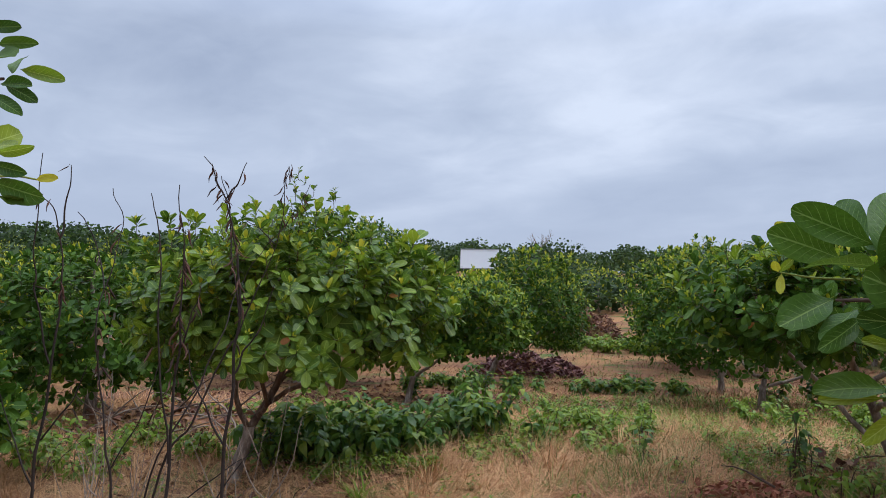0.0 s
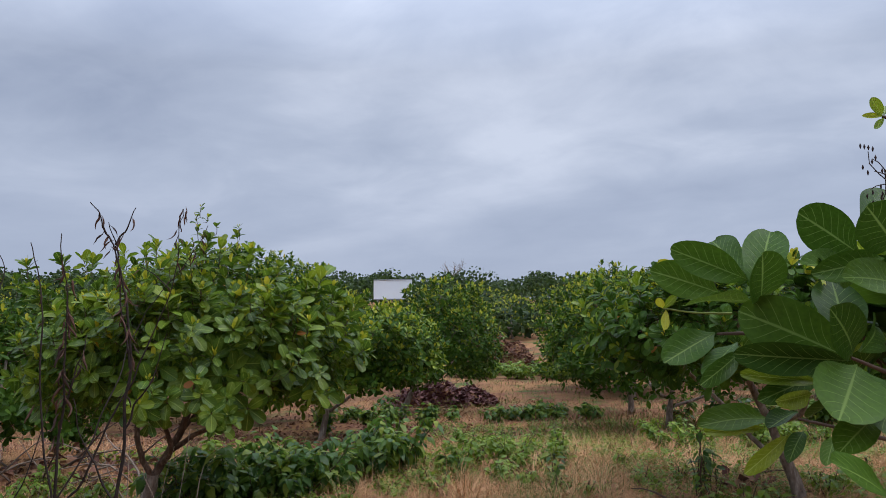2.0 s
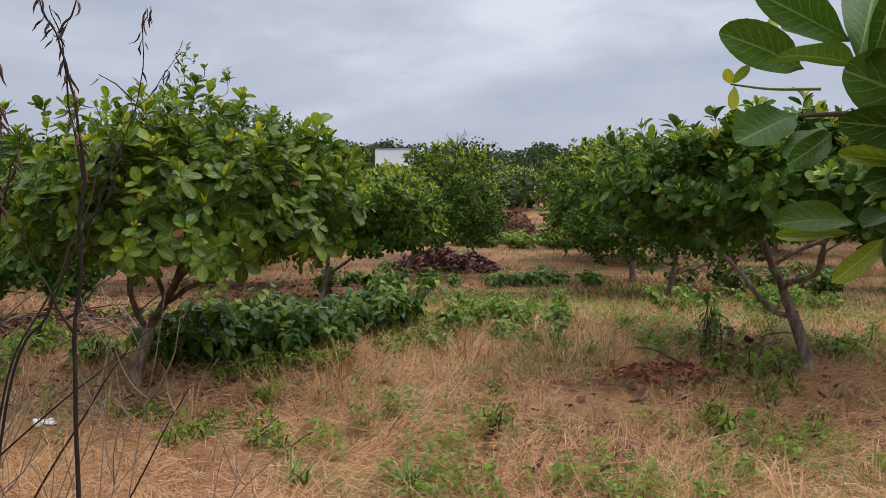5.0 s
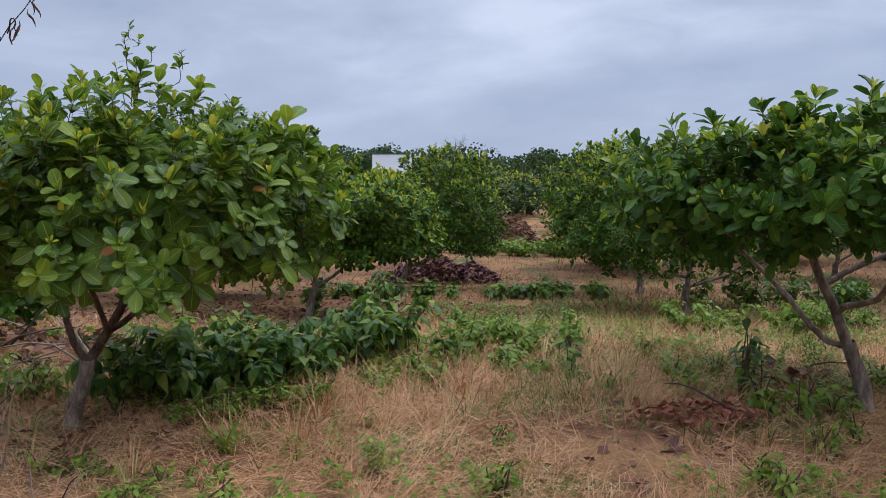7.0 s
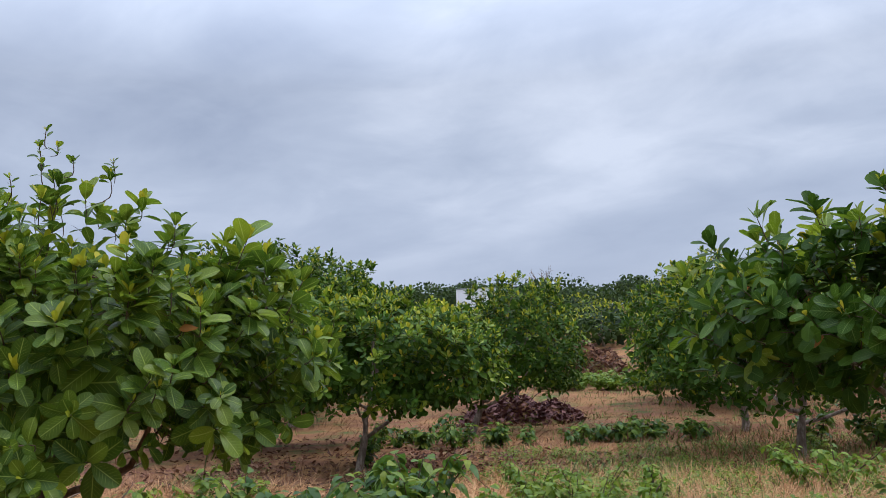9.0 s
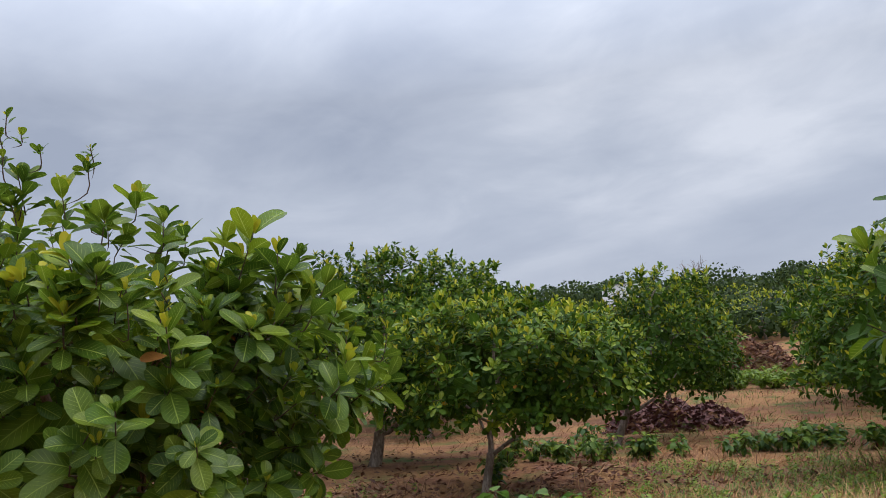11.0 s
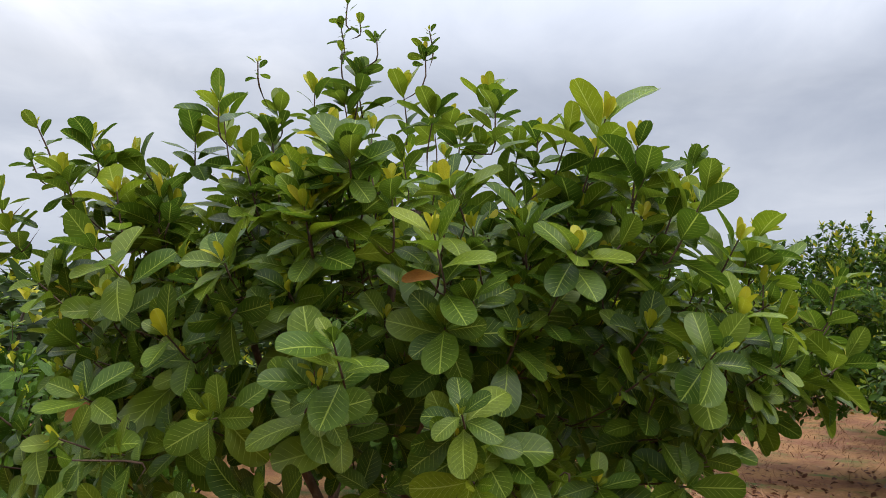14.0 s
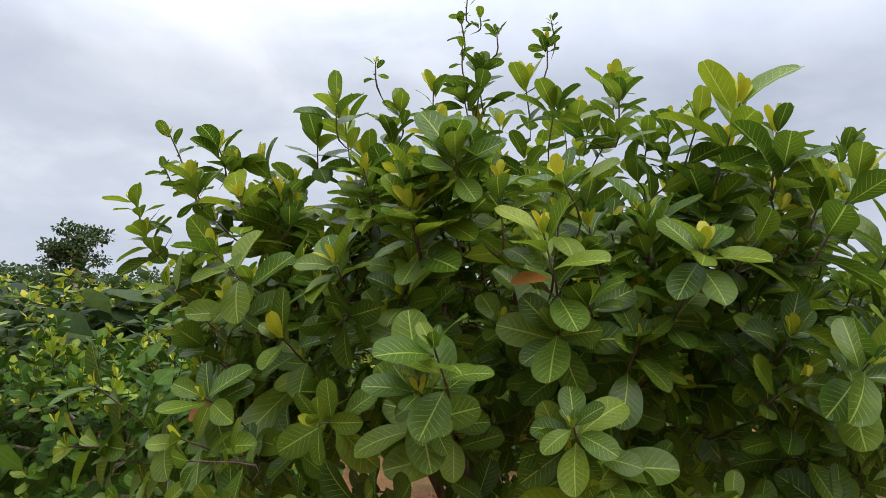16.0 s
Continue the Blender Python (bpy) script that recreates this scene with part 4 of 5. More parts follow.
reaching_branch(HANGING_TREE, [[(-1.3, 1.4, 1.8), (-1.0, 1.32, 1.9), (-0.7, 1.25, 1.9)], [(-1.0, 1.32, 1.9), (-0.88, 1.3, 1.96), (-0.75, 1.28, 1.97)], [(-1.3, 1.4, 1.8), (-0.95, 1.25, 1.73), (-0.65, 1.16, 1.74)]],
                HANGING, [(-0.66, 1.181, 1.741), (-0.636, 1.196, 1.744), (-0.609, 1.202, 1.74)])
for spec in (MAIN, RIGHT, ROW2, ROW2B, THIN, R2, R1, L2, L3):
    cashew(spec)

FAR_KIND = dict(tips=0.75, gaps=0.04, fresh=1.5, per=6, rows=3, flat=True, limbs=4, young=0.6, mature=FARLEAF, spread=88, inner_size=1.4, bare_wood=False, label=ORCHARD)
FAR = [cashew(dict(FAR_KIND, seed=40 + i, base=b, crown=(b[0], b[1], 0.5, r, r, h), count=560, leaf=0.172, inner=320))
       for i, (b, r, h) in enumerate([((0.5, 23.0), 1.4, 2.6), ((-4.5, 20.5), 1.9, 2.4), ((5.6, 21.5), 2.0, 2.5)])]
FARTHER = [cashew(dict(FAR_KIND, seed=50 + i, base=b, crown=(b[0], b[1], 0.4, r, r, h), count=260, leaf=0.22, inner=200, per=5))
           for i, (b, r, h) in enumerate([((-2.6, 37.0), 2.0, 2.5), ((7.5, 36.5), 2.0, 2.4)])]
rng = np.random.default_rng(5)
for row in range(-9, 10):
    for col in range(24, 60, 5):
        x = row * 5.2 + rng.uniform(-0.8, 0.8)
        y = col + rng.uniform(-0.8, 0.8)
        if abs(x) > 0.62 * y + 3:
            continue
        if abs(x + 0.045 * y) < 2.6 and y > 23 or 0.04 < x / y < 0.175 and y < 40:
            continue
        s = rng.uniform(0.9, 1.2)
        m = pose(x, y, float(ground_z(x, y)), 0, 0, rng.uniform(0, 360)) @ Matrix.Diagonal((s, s, rng.uniform(0.85, 1.0), 1))
        ob = copy_thing(FAR[int(rng.integers(3))] if y < 34 else FARTHER[int(rng.integers(2))], m)
        ob.matrix_basis = m
for x, y in [(-7.5, 6.0), (-7.6, 3.0), (-9.6, 4.4), (-10.4, 8.6), (-7.8, 10.5), (-8.6, 15.5), (-11.5, 6.5), (-12.5, 12.0), (-16.0, 7.0), (-17.0, 13.5), (-21.0, 8.5), (-22.0, 16), (-26, 11), (8.5, 9.0), (8.8, 14.5), (9.5, 19.5), (7.8, 4.5), (-27, 20), (-32, 14)]:
    m = pose(x, y, float(ground_z(x, y)), 0, 0, rng.uniform(0, 360)) @ Matrix.Diagonal((1.1, 1.1, 0.68 if x < -6 and y < 9 else 0.8, 1))
    copy_thing(FAR[int(rng.integers(3))], m).matrix_basis = m


def far_woods():
    """The wooded rise that closes the view: rounded, close-set crowns as one mass of small leaf clumps."""
    rng = np.random.default_rng(9)
    k = 430
    az = rng.uniform(-0.75, 1.8, k)
    dist = 60 + 56 * rng.uniform(0, 1, k)
    x, y = -np.sin(az) * dist, np.cos(az) * dist
    O, D, N, S = [], [], [], []
    for cx, cy, dd in zip(x, y, dist):
        gz = float(ground_z(cx, cy))
        r, h = rng.uniform(1.7, 3.2), rng.uniform(2.2, 3.3)
        q = 400
        dr = unit(rng.normal(0, 1, (q, 3)))
        dr[:, 2] = np.abs(dr[:, 2]) * 1.25 - 0.35
        lump = 1 + 0.16 * np.sin(5 * dr[:, :1] + cx) * np.cos(4 * dr[:, 1:2] + cy)
        dep = rng.uniform(0.72, 1.0, (q, 1)) * lump
        O.append(np.array([cx, cy, gz + h * 0.42]) + dr * dep * np.array([r, r, h * 0.62]))
        side = unit(np.cross(dr, rng.normal(0, 1, (q, 3))))
        D.append(side + 0.25 * dr)
        N.append(0.5 * dr + rng.normal(0, 0.6, (q, 3)))
        S.append(rng.uniform(0.17, 0.36, q))
    O, D, N, S = (np.concatenate(a) for a in (O, D, N, S))
    v, f, uv, nq = leaf_arrays(O, D, N, S, 0.2, 0.1, 3, "obovate", True, 1.7)
    ob = new("far_woods", quad_mesh("far_woods", v, f, uv, None, [FARLEAF]))
    tagged(ob, "dark green far woods along the low rise", "woods", kind="stuff")


far_woods()


# ---- undergrowth and things on the ground ----


def plants(name, spots, label, category, group, material_of, leaf, leaves, height, spread, seed, kind="ovate", rows=4, droop=0.3):
    """Separate leafy herbs: a few stems from the ground, each set with leaves."""
    rng = np.random.default_rng(seed)
    for x, y, s in spots:
        z = float(ground_z(x, y))
        root = new(name)
        root.location = (x, y, z)
        tagged(root, label, category, group)
        O, D, N = [], [], []
        for i in range(int(rng.integers(5, 8))):
            az, h = rng.uniform(0, 6.28), height * s * rng.uniform(0.6, 1.1)
            end = np.array([math.cos(az) * spread * s * rng.uniform(0.3, 1.0), math.sin(az) * spread * s * rng.uniform(0.3, 1.0), h])
            st = bend((rng.normal(0, 0.03), rng.normal(0, 0.03), -0.03), end, 0.12 * h, 6, 0.03, rng)
            v, f = tube_arrays(st, np.linspace(0.006, 0.002, 6) * (0.6 + 0.5 * s), 4)
            part("stem", quad_mesh("stem", v, f, None, None, [TWIG]), root)
            n = int(leaves * s)
            t = rng.uniform(0.25, 1.0, n) * 5
            i0 = np.minimum(t.astype(int), 4)
            p = st[i0] + (st[i0 + 1] - st[i0]) * (t - i0)[:, None]
            a = rng.uniform(0, 6.28, n)
            d = np.stack([np.cos(a), np.sin(a), rng.uniform(-0.8, 0.35, n)], -1)
            O.append(p + unit(d) * rng.uniform(0.0, 0.05, (n, 1)))
            D.append(d)
            N.append(np.stack([0.5 * np.cos(a) + rng.normal(0, 0.3, n), 0.5 * np.sin(a) + rng.normal(0, 0.3, n), np.ones(n)], -1))
        O, D, N = (np.concatenate(q) for q in (O, D, N))
        k = len(O)
        v, f, uv, nq = leaf_arrays(O, D, N, leaf * rng.uniform(0.55, 1.15, k), rng.uniform(0.0, 2 * droop, k), rng.uniform(0.0, 0.4, k), rows, kind)
        part("foliage", quad_mesh("foliage", v, f, uv, None, [material_of]), root, "", "stuff")


def line_spots(points, count, jitter, sizes, seed):
    rng = np.random.default_rng(seed)
    pts = np.array(points, float)
    t = np.linspace(0, len(pts) - 1.001, count)
    i = t.astype(int)
    p = pts[i] + (pts[i + 1] - pts[i]) * (t - i)[:, None] + rng.normal(0, jitter, (count, 2))
    return [(x, y, rng.uniform(*sizes)) for x, y in p]


plants("herb", line_spots([(-1.9, 6.6), (-1.45, 6.42), (-0.95, 6.72), (-0.4, 7.15), (-0.05, 7.5), (-0.5, 7.8), (-1.1, 7.5), (-1.6, 7.2)], 27, 0.19, (0.5, 1.25), 1), "dense dark green broad-leaved herb beside the grass bank", "herb", "dark herbs in a strip", HERB, 0.108, 30, 0.40, 0.34, 2, droop=0.5)
plants("herb", line_spots([(-1.3, 6.15), (-0.8, 6.35), (-0.2, 6.75), (0.1, 6.95)], 11, 0.12, (0.5, 0.9), 29), "small light green weed along the foot of the herbs", "weed", "light weeds on the bank", WEED, 0.045, 34, 0.20, 0.26, 30)
plants("herb", line_spots([(0.25, 7.7), (0.7, 7.8), (1.1, 7.75), (1.2, 8.4), (0.4, 8.6)], 14, 0.26, (0.5, 1.0), 3), "light green leafy weed growing out of dry grass", "weed", "light weeds on the bank", WEED, 0.06, 46, 0.38, 0.32, 4)
plants("herb", line_spots([(1.6, 15.3), (2.4, 15.6), (3.3, 15.6)], 9, 0.2, (0.7, 1.1), 5), "dark green low herb in dry grass", "herb", "dark herbs in a strip", HERB, 0.13, 20, 0.34, 0.32, 6)
plants("herb", line_spots([(1.2, 27.6), (2.6, 27.2), (5.2, 26.8), (3.2, 28.6), (1.6, 29.0)], 44, 0.3, (0.8, 1.2), 7), "green low herb near the orchard row", "herb", "dark herbs in a strip", WEED, 0.15, 20, 0.40, 0.40, 8)
plants("herb", line_spots([(3.4, 9.4), (4.3, 9.8), (5.4, 10.0)], 12, 0.35, (0.8, 1.3), 9), "light green weed below the cashew trees", "weed", "light weeds on the bank", WEED, 0.07, 40, 0.32, 0.35, 10)
plants("herb", line_spots([(4.5, 13.6), (5.6, 13.4), (6.6, 13.0)], 8, 0.3, (0.9, 1.4), 11), "green leafy herb behind the cashew trunks", "herb", "dark herbs in a strip", HERB, 0.13, 20, 0.42, 0.35, 12)
plants("herb", line_spots([(-2.1, 13.9), (-1.6, 15.5), (-0.9, 15.8), (-0.2, 14.6), (0.2, 14.5)], 15, 0.42, (0.5, 1.2), 13), "small dark green herb on bare reddish soil", "herb", "dark herbs in a strip", HERB, 0.12, 20, 0.36, 0.22, 14)
plants("herb", [(2.25, 6.1, 0.8), (2.45, 6.05, 0.9), (2.65, 6.0, 0.6), (3.25, 6.4, 0.8), (3.5, 6.6, 0.8), (1.95, 6.7, 0.6)], "green sprouting weed at the foot of a cashew trunk", "weed", "light weeds on the bank", WEED, 0.085, 12, 0.27, 0.2, 15)
plants("herb", line_spots([(-1.5, 5.2), (-1.1, 5.0), (-0.75, 4.85)], 9, 0.14, (0.4, 0.8), 41), "small green weed in straw below the cashew crown", "weed", "light weeds on the bank", WEED, 0.042, 26, 0.18, 0.24, 42)
plants("sapling", [(2.2, 6.35, 1.0), (1.2, 6.85, 0.6), (2.32, 6.5, 0.7)], "slim green sapling standing in dry grass", "sapling", "saplings in the grass", HERB, 0.085, 9, 0.52, 0.10, 16)
plants("herb", [(0.75, 7.15, 0.7), (0.95, 6.95, 0.6), (1.2, 7.6, 0.6), (1.5, 8.0, 0.7), (1.0, 7.7, 0.6), (1.9, 7.6, 0.7)], "small bright green weed among dry grass", "weed", "light weeds on the bank", WEED, 0.075, 14, 0.26, 0.20, 17)
plants("herb", [(-1.55, 6.55, 0.8), (-1.2, 6.7, 0.7), (-0.9, 6.85, 0.7), (-2.2, 6.7, 0.8), (-2.5, 7.2, 1.0), (-2.0, 7.3, 1.0)], "green weed at the foot of the herb strip", "weed", "light weeds on the bank", WEED, 0.06, 18, 0.20, 0.25, 18)
plants("herb", line_spots([(-2.2, 8.6), (-3.6, 8.0), (-3.2, 9.6), (-2.6, 10.5)], 9, 0.35, (0.5, 0.8), 19), "low green weed behind the cashew tree", "weed", "light weeds on the bank", WEED, 0.10, 16, 0.34, 0.3, 20)
plants("herb", line_spots([(-2.7, 9.5), (-4.0, 10.8), (-5.5, 9.8), (-3.5, 7.6)], 6, 0.5, (0.5, 0.9), 21), "low green weed between the orchard rows", "weed", "light weeds on the bank", WEED, 0.10, 18, 0.40, 0.4, 22)


plants("herb", line_spots([(-2.6, 6.5), (-3.4, 7.0), (-2.9, 6.0), (-3.8, 6.4), (-2.4, 7.0)], 15, 0.3, (0.5, 0.9), 23), "low green weed in the shade of the cashew crown", "weed", "light weeds on the bank", WEED, 0.07, 26, 0.42, 0.35, 24)


loose = np.random.default_rng(33)
plants("herb", [(x, y, loose.uniform(0.6, 1.2)) for x, y in zip(loose.uniform(0.2, 4.2, 52), 4.9 + 5.3 * loose.uniform(0, 1, 52) ** 1.2) if not (abs(x - 1.25) < 0.45 and abs(y - 5.5) < 0.4)], "small leafy weed rising out of dry grass", "weed", "light weeds on the bank", WEED, 0.05, 12, 0.17, 0.11, 34)


def grass_tuft(x, y, s, mat, label, blades, length, seed):
    rng = np.random.default_rng(seed)
    z = float(ground_z(x, y))
    root = new("grass_tuft")
    root.location = (x, y, z)
    tagged(root, label, "grass tuft", "grass tufts")
    shapes = []
    for c in range(4):
        v, f, uv, _ = leaf_arrays([(0, 0, 0)], [(1, 0, 0)], [(0, 0, 1)], 1.0, 0.15 + 0.2 * c, 0.4, 7, "blade", False, 1.6)
        shapes.append(quad_mesh("blade", v, f, uv, None, [mat]))
    for i in range(blades):
        a, t = rng.uniform(0, 6.28), rng.uniform(0.15, 0.75)
        ln = length * s * rng.uniform(0.6, 1.1)
        d = np.array([math.cos(a) * math.sin(t), math.sin(a) * math.sin(t), math.cos(t)])
        n = unit(np.array([-math.cos(a) * math.cos(t), -math.sin(a) * math.cos(t), math.sin(t)]))
        sd = np.cross(n, d)
        m = Matrix([[*(q * ln)] for q in (d, sd, n)]).transposed().to_4x4()
        m.translation = Vector((rng.normal(0, 0.02), rng.normal(0, 0.02), -0.01))
        ob = new("blade", shapes[i % 4])
        ob.parent = root
        ob.matrix_basis = m


grass_tuft(0.05, 4.25, 0.62, GREENGRASS, "tuft of long bright green grass in straw", 44, 0.36, 1)
grass_tuft(-0.5, 4.3, 0.5, GREENGRASS, "narrow tuft of upright green grass in straw", 26, 0.36, 2)
grass_tuft(-0.9, 5.6, 0.8, WEED, "low yellow-green broad-bladed plant in straw", 34, 0.30, 3)


def scatter(n, x0, x1, y0, y1, seed, near=True):
    rng = np.random.default_rng(seed)
    x = rng.uniform(x0, x1, n)
    y = y0 + (y1 - y0) * rng.uniform(0, 1, n) ** (1.4 if near else 1.0)
    return x, y, rng


def field(x, y, scale, off):
    return np.array([noise.noise(Vector((a * scale + off, b * scale, off * 0.7))) for a, b in zip(x, y)])


BARE = [(1.8, 5.97, 0.5, 0.3), (0.62, 19.4, 1.5, 1.0), (1.25, 5.5, 0.5, 0.42), (-3.2, 15.0, 2.6, 2.6), (-1.2, 13.6, 1.6, 1.6), (-1.0, 10.4, 1.2, 0.9), (0.3, 12.6, 1.2, 1.0)]


def cover(x, y):
    """How bare the soil is: 0 grown over, 1 bare."""
    b = np.zeros_like(x)
    for cx, cy, rx, ry in BARE:
        b = np.maximum(b, np.exp(-(((x - cx) / rx) ** 2 + ((y - cy) / ry) ** 2) ** 2))
    return b


def build_grass(name, label, n, area, seed, mats, length, lie, offs, thick, width=0.55, rows=4, bare=0.92):
    x, y, rng = scatter(n, *area, seed)
    keep = (field(x, y, 0.9, offs) + 0.5 * field(x, y, 3.1, offs + 4) > thick) & (rng.uniform(0, 1, n) > bare * cover(x, y))
    keep &= np.abs(x) + rng.normal(0, 0.5, n) < 0.7 * np.maximum(y, 3.0) + 1.5
    if name == "green_grass":
        keep &= rng.uniform(0, 1, n) < np.clip((x + 1.0) / 1.8, 0.08, 1.0)
    x, y = x[keep], y[keep]
    k = len(x)
    clump = field(x, y, 1.3, offs + 9) * 3.0
    a = clump * 2.2 + rng.normal(0, 0.9, k)
    el = np.clip(rng.normal(lie, 0.35, k), 0.02, 1.5)
    d = np.stack([np.cos(a) * np.cos(el), np.sin(a) * np.cos(el), np.sin(el)], -1)
    o = np.stack([x, y, ground_z(x, y) + rng.uniform(-0.01, 0.06, k) * (lie < 0.7)], -1)
    nrm = np.stack([rng.normal(0, 0.4, k), rng.normal(0, 0.4, k), np.ones(k)], -1)
    far = np.clip(y / 7.0, 1.0, 1.7)
    v, f, uv, nq = leaf_arrays(o, d, nrm, length * rng.uniform(0.5, 1.3, k), rng.uniform(0.05, 0.5, k), 0.0, rows, "blade", True, width * far)
    ob = new(name, quad_mesh(name, v, f, uv, None, mats))
    tagged(ob, label, "grass", kind="stuff")


NEARBY = (-5.0, 6.0, 1.2, 11.0)
build_grass("dry_grass", "tangled dry straw-coloured grass lying over the soil", 190000, NEARBY, 1, [STRAW], 0.22, 0.2, 1.0, -0.7, 0.26, 2, 0.85)
build_grass("dry_grass", "upright dry brown grass in loose clumps", 70000, NEARBY, 2, [STRAW], 0.25, 0.75, 5.0, -0.25, 0.26, 4)
build_grass("dry_grass", "dry grass between the far orchard rows", 80000, (-14, 14, 10.5, 34), 3, [REDSTRAW], 0.16, 0.5, 2.0, -0.3, 0.6, 3)
build_grass("dry_grass", "sparse dry grass along the path", 26000, (-5.5, 5.5, -4.0, 2.2), 10, [STRAW], 0.2, 0.45, 3.0, -0.3, 0.26, 3)
build_grass("dry_grass", "upright orange-brown grass below the orchard trees", 26000, (-0.6, 7.0, 6.2, 16.0), 9, [ORANGESTRAW], 0.17, 0.75, 17.0, -0.18, 0.42, 3)
build_grass("green_grass", "short green grass growing through the straw", 42000, NEARBY, 4, [GREENGRASS], 0.16, 0.9, 8.0, -0.10, 0.45)
build_grass("green_grass", "fresh green grass mixed with straw below the trees", 15000, (0.4, 7.0, 5.6, 14.5), 6, [GREENGRASS], 0.18, 0.9, 14.0, -0.15, 0.55, 3)
build_grass("green_grass", "green grass patches between the far trees", 24000, (-12, 12, 10.5, 34), 5, [GREENGRASS], 0.16, 0.9, 11.0, -0.06, 0.9, 3)


def build_small_weeds():
    """Low green weeds with small round leaves, in loose patches."""
    x, y, rng = scatter(6500, -4.5, 5.5, 2.0, 14.0, 31)
    keep = (field(x, y, 0.8, 21.0) + 0.6 * field(x, y, 2.5, 3.0) > 0.05) & (rng.uniform(0, 1, len(x)) < np.clip((x + 1.0) / 1.8, 0.08, 1.0)) & (rng.uniform(0, 1, len(x)) > 0.8 * cover(x, y))
    x, y = x[keep], y[keep]
    per = 26
    k = len(x) * per
    px, py = np.repeat(x, per) + rng.normal(0, 0.024, k), np.repeat(y, per) + rng.normal(0, 0.024, k)
    a = rng.uniform(0, 6.28, k)
    o = np.stack([px, py, ground_z(px, py) + rng.uniform(0.01, 0.14, k)], -1)
    d = np.stack([np.cos(a), np.sin(a), rng.uniform(-0.1, 0.9, k)], -1)
    n = np.stack([rng.normal(0, 0.3, k), rng.normal(0, 0.3, k), np.ones(k)], -1)
    v, f, uv, _ = leaf_arrays(o, d, n, rng.uniform(0.018, 0.045, k), 0.2, 0.2, 3, "ovate", True, 1.2)
    ob = new("weeds", quad_mesh("weeds", v, f, uv, None, [WEED]))
    tagged(ob, "patches of small bright green weeds in dry grass", "weeds", kind="stuff")


build_small_weeds()


def build_litter(name, label, mats, n, spots, seed, size=0.09, lift=0.02):
    rng = np.random.default_rng(seed)
    xs, ys = [], []
    for cx, cy, r, share in spots:
        m = int(n * share)
        rr, a = r * np.sqrt(rng.uniform(0, 1, m)), rng.uniform(0, 6.28, m)
        xs.append(cx + rr * np.cos(a))
        ys.append(cy + rr * np.sin(a))
    x, y = np.concatenate(xs), np.concatenate(ys)
    k = len(x)
    a = rng.uniform(0, 6.28, k)
    o = np.stack([x, y, ground_z(x, y) + lift * rng.uniform(0.3, 1.6, k)], -1)
    d = np.stack([np.cos(a), np.sin(a), rng.normal(0, 0.25, k)], -1)
    nn = np.stack([rng.normal(0, 0.4, k), rng.normal(0, 0.4, k), np.ones(k)], -1)
    v, f, uv, nq = leaf_arrays(o, d, nn, size * rng.uniform(0.6, 1.2, k), rng.uniform(-0.5, 0.5, k), rng.uniform(0, 0.7, k), 3, "obovate")
    ob = new(name, quad_mesh(name, v, f, uv, None, mats))
    tagged(ob, label, "leaf litter", kind="stuff")


build_litter("leaf_litter", "fallen brown leaves on the reddish soil", [DRYLEAF], 5200, [(-3.2, 14.5, 3.0, 0.14), (-1.2, 12.6, 1.8, 0.08), (-3.8, 11.3, 1.9, 0.14), (-2.6, 9.0, 1.4, 0.08), (-1.2, 10.3, 1.2, 0.04), (-1.9, 6.4, 1.2, 0.08), (-2.8, 7.6, 1.5, 0.1), (2.6, 6.2, 1.4, 0.04), (1.2, 4.9, 0.9, 0.015), (0.5, 13, 1.6, 0.12)], 4)


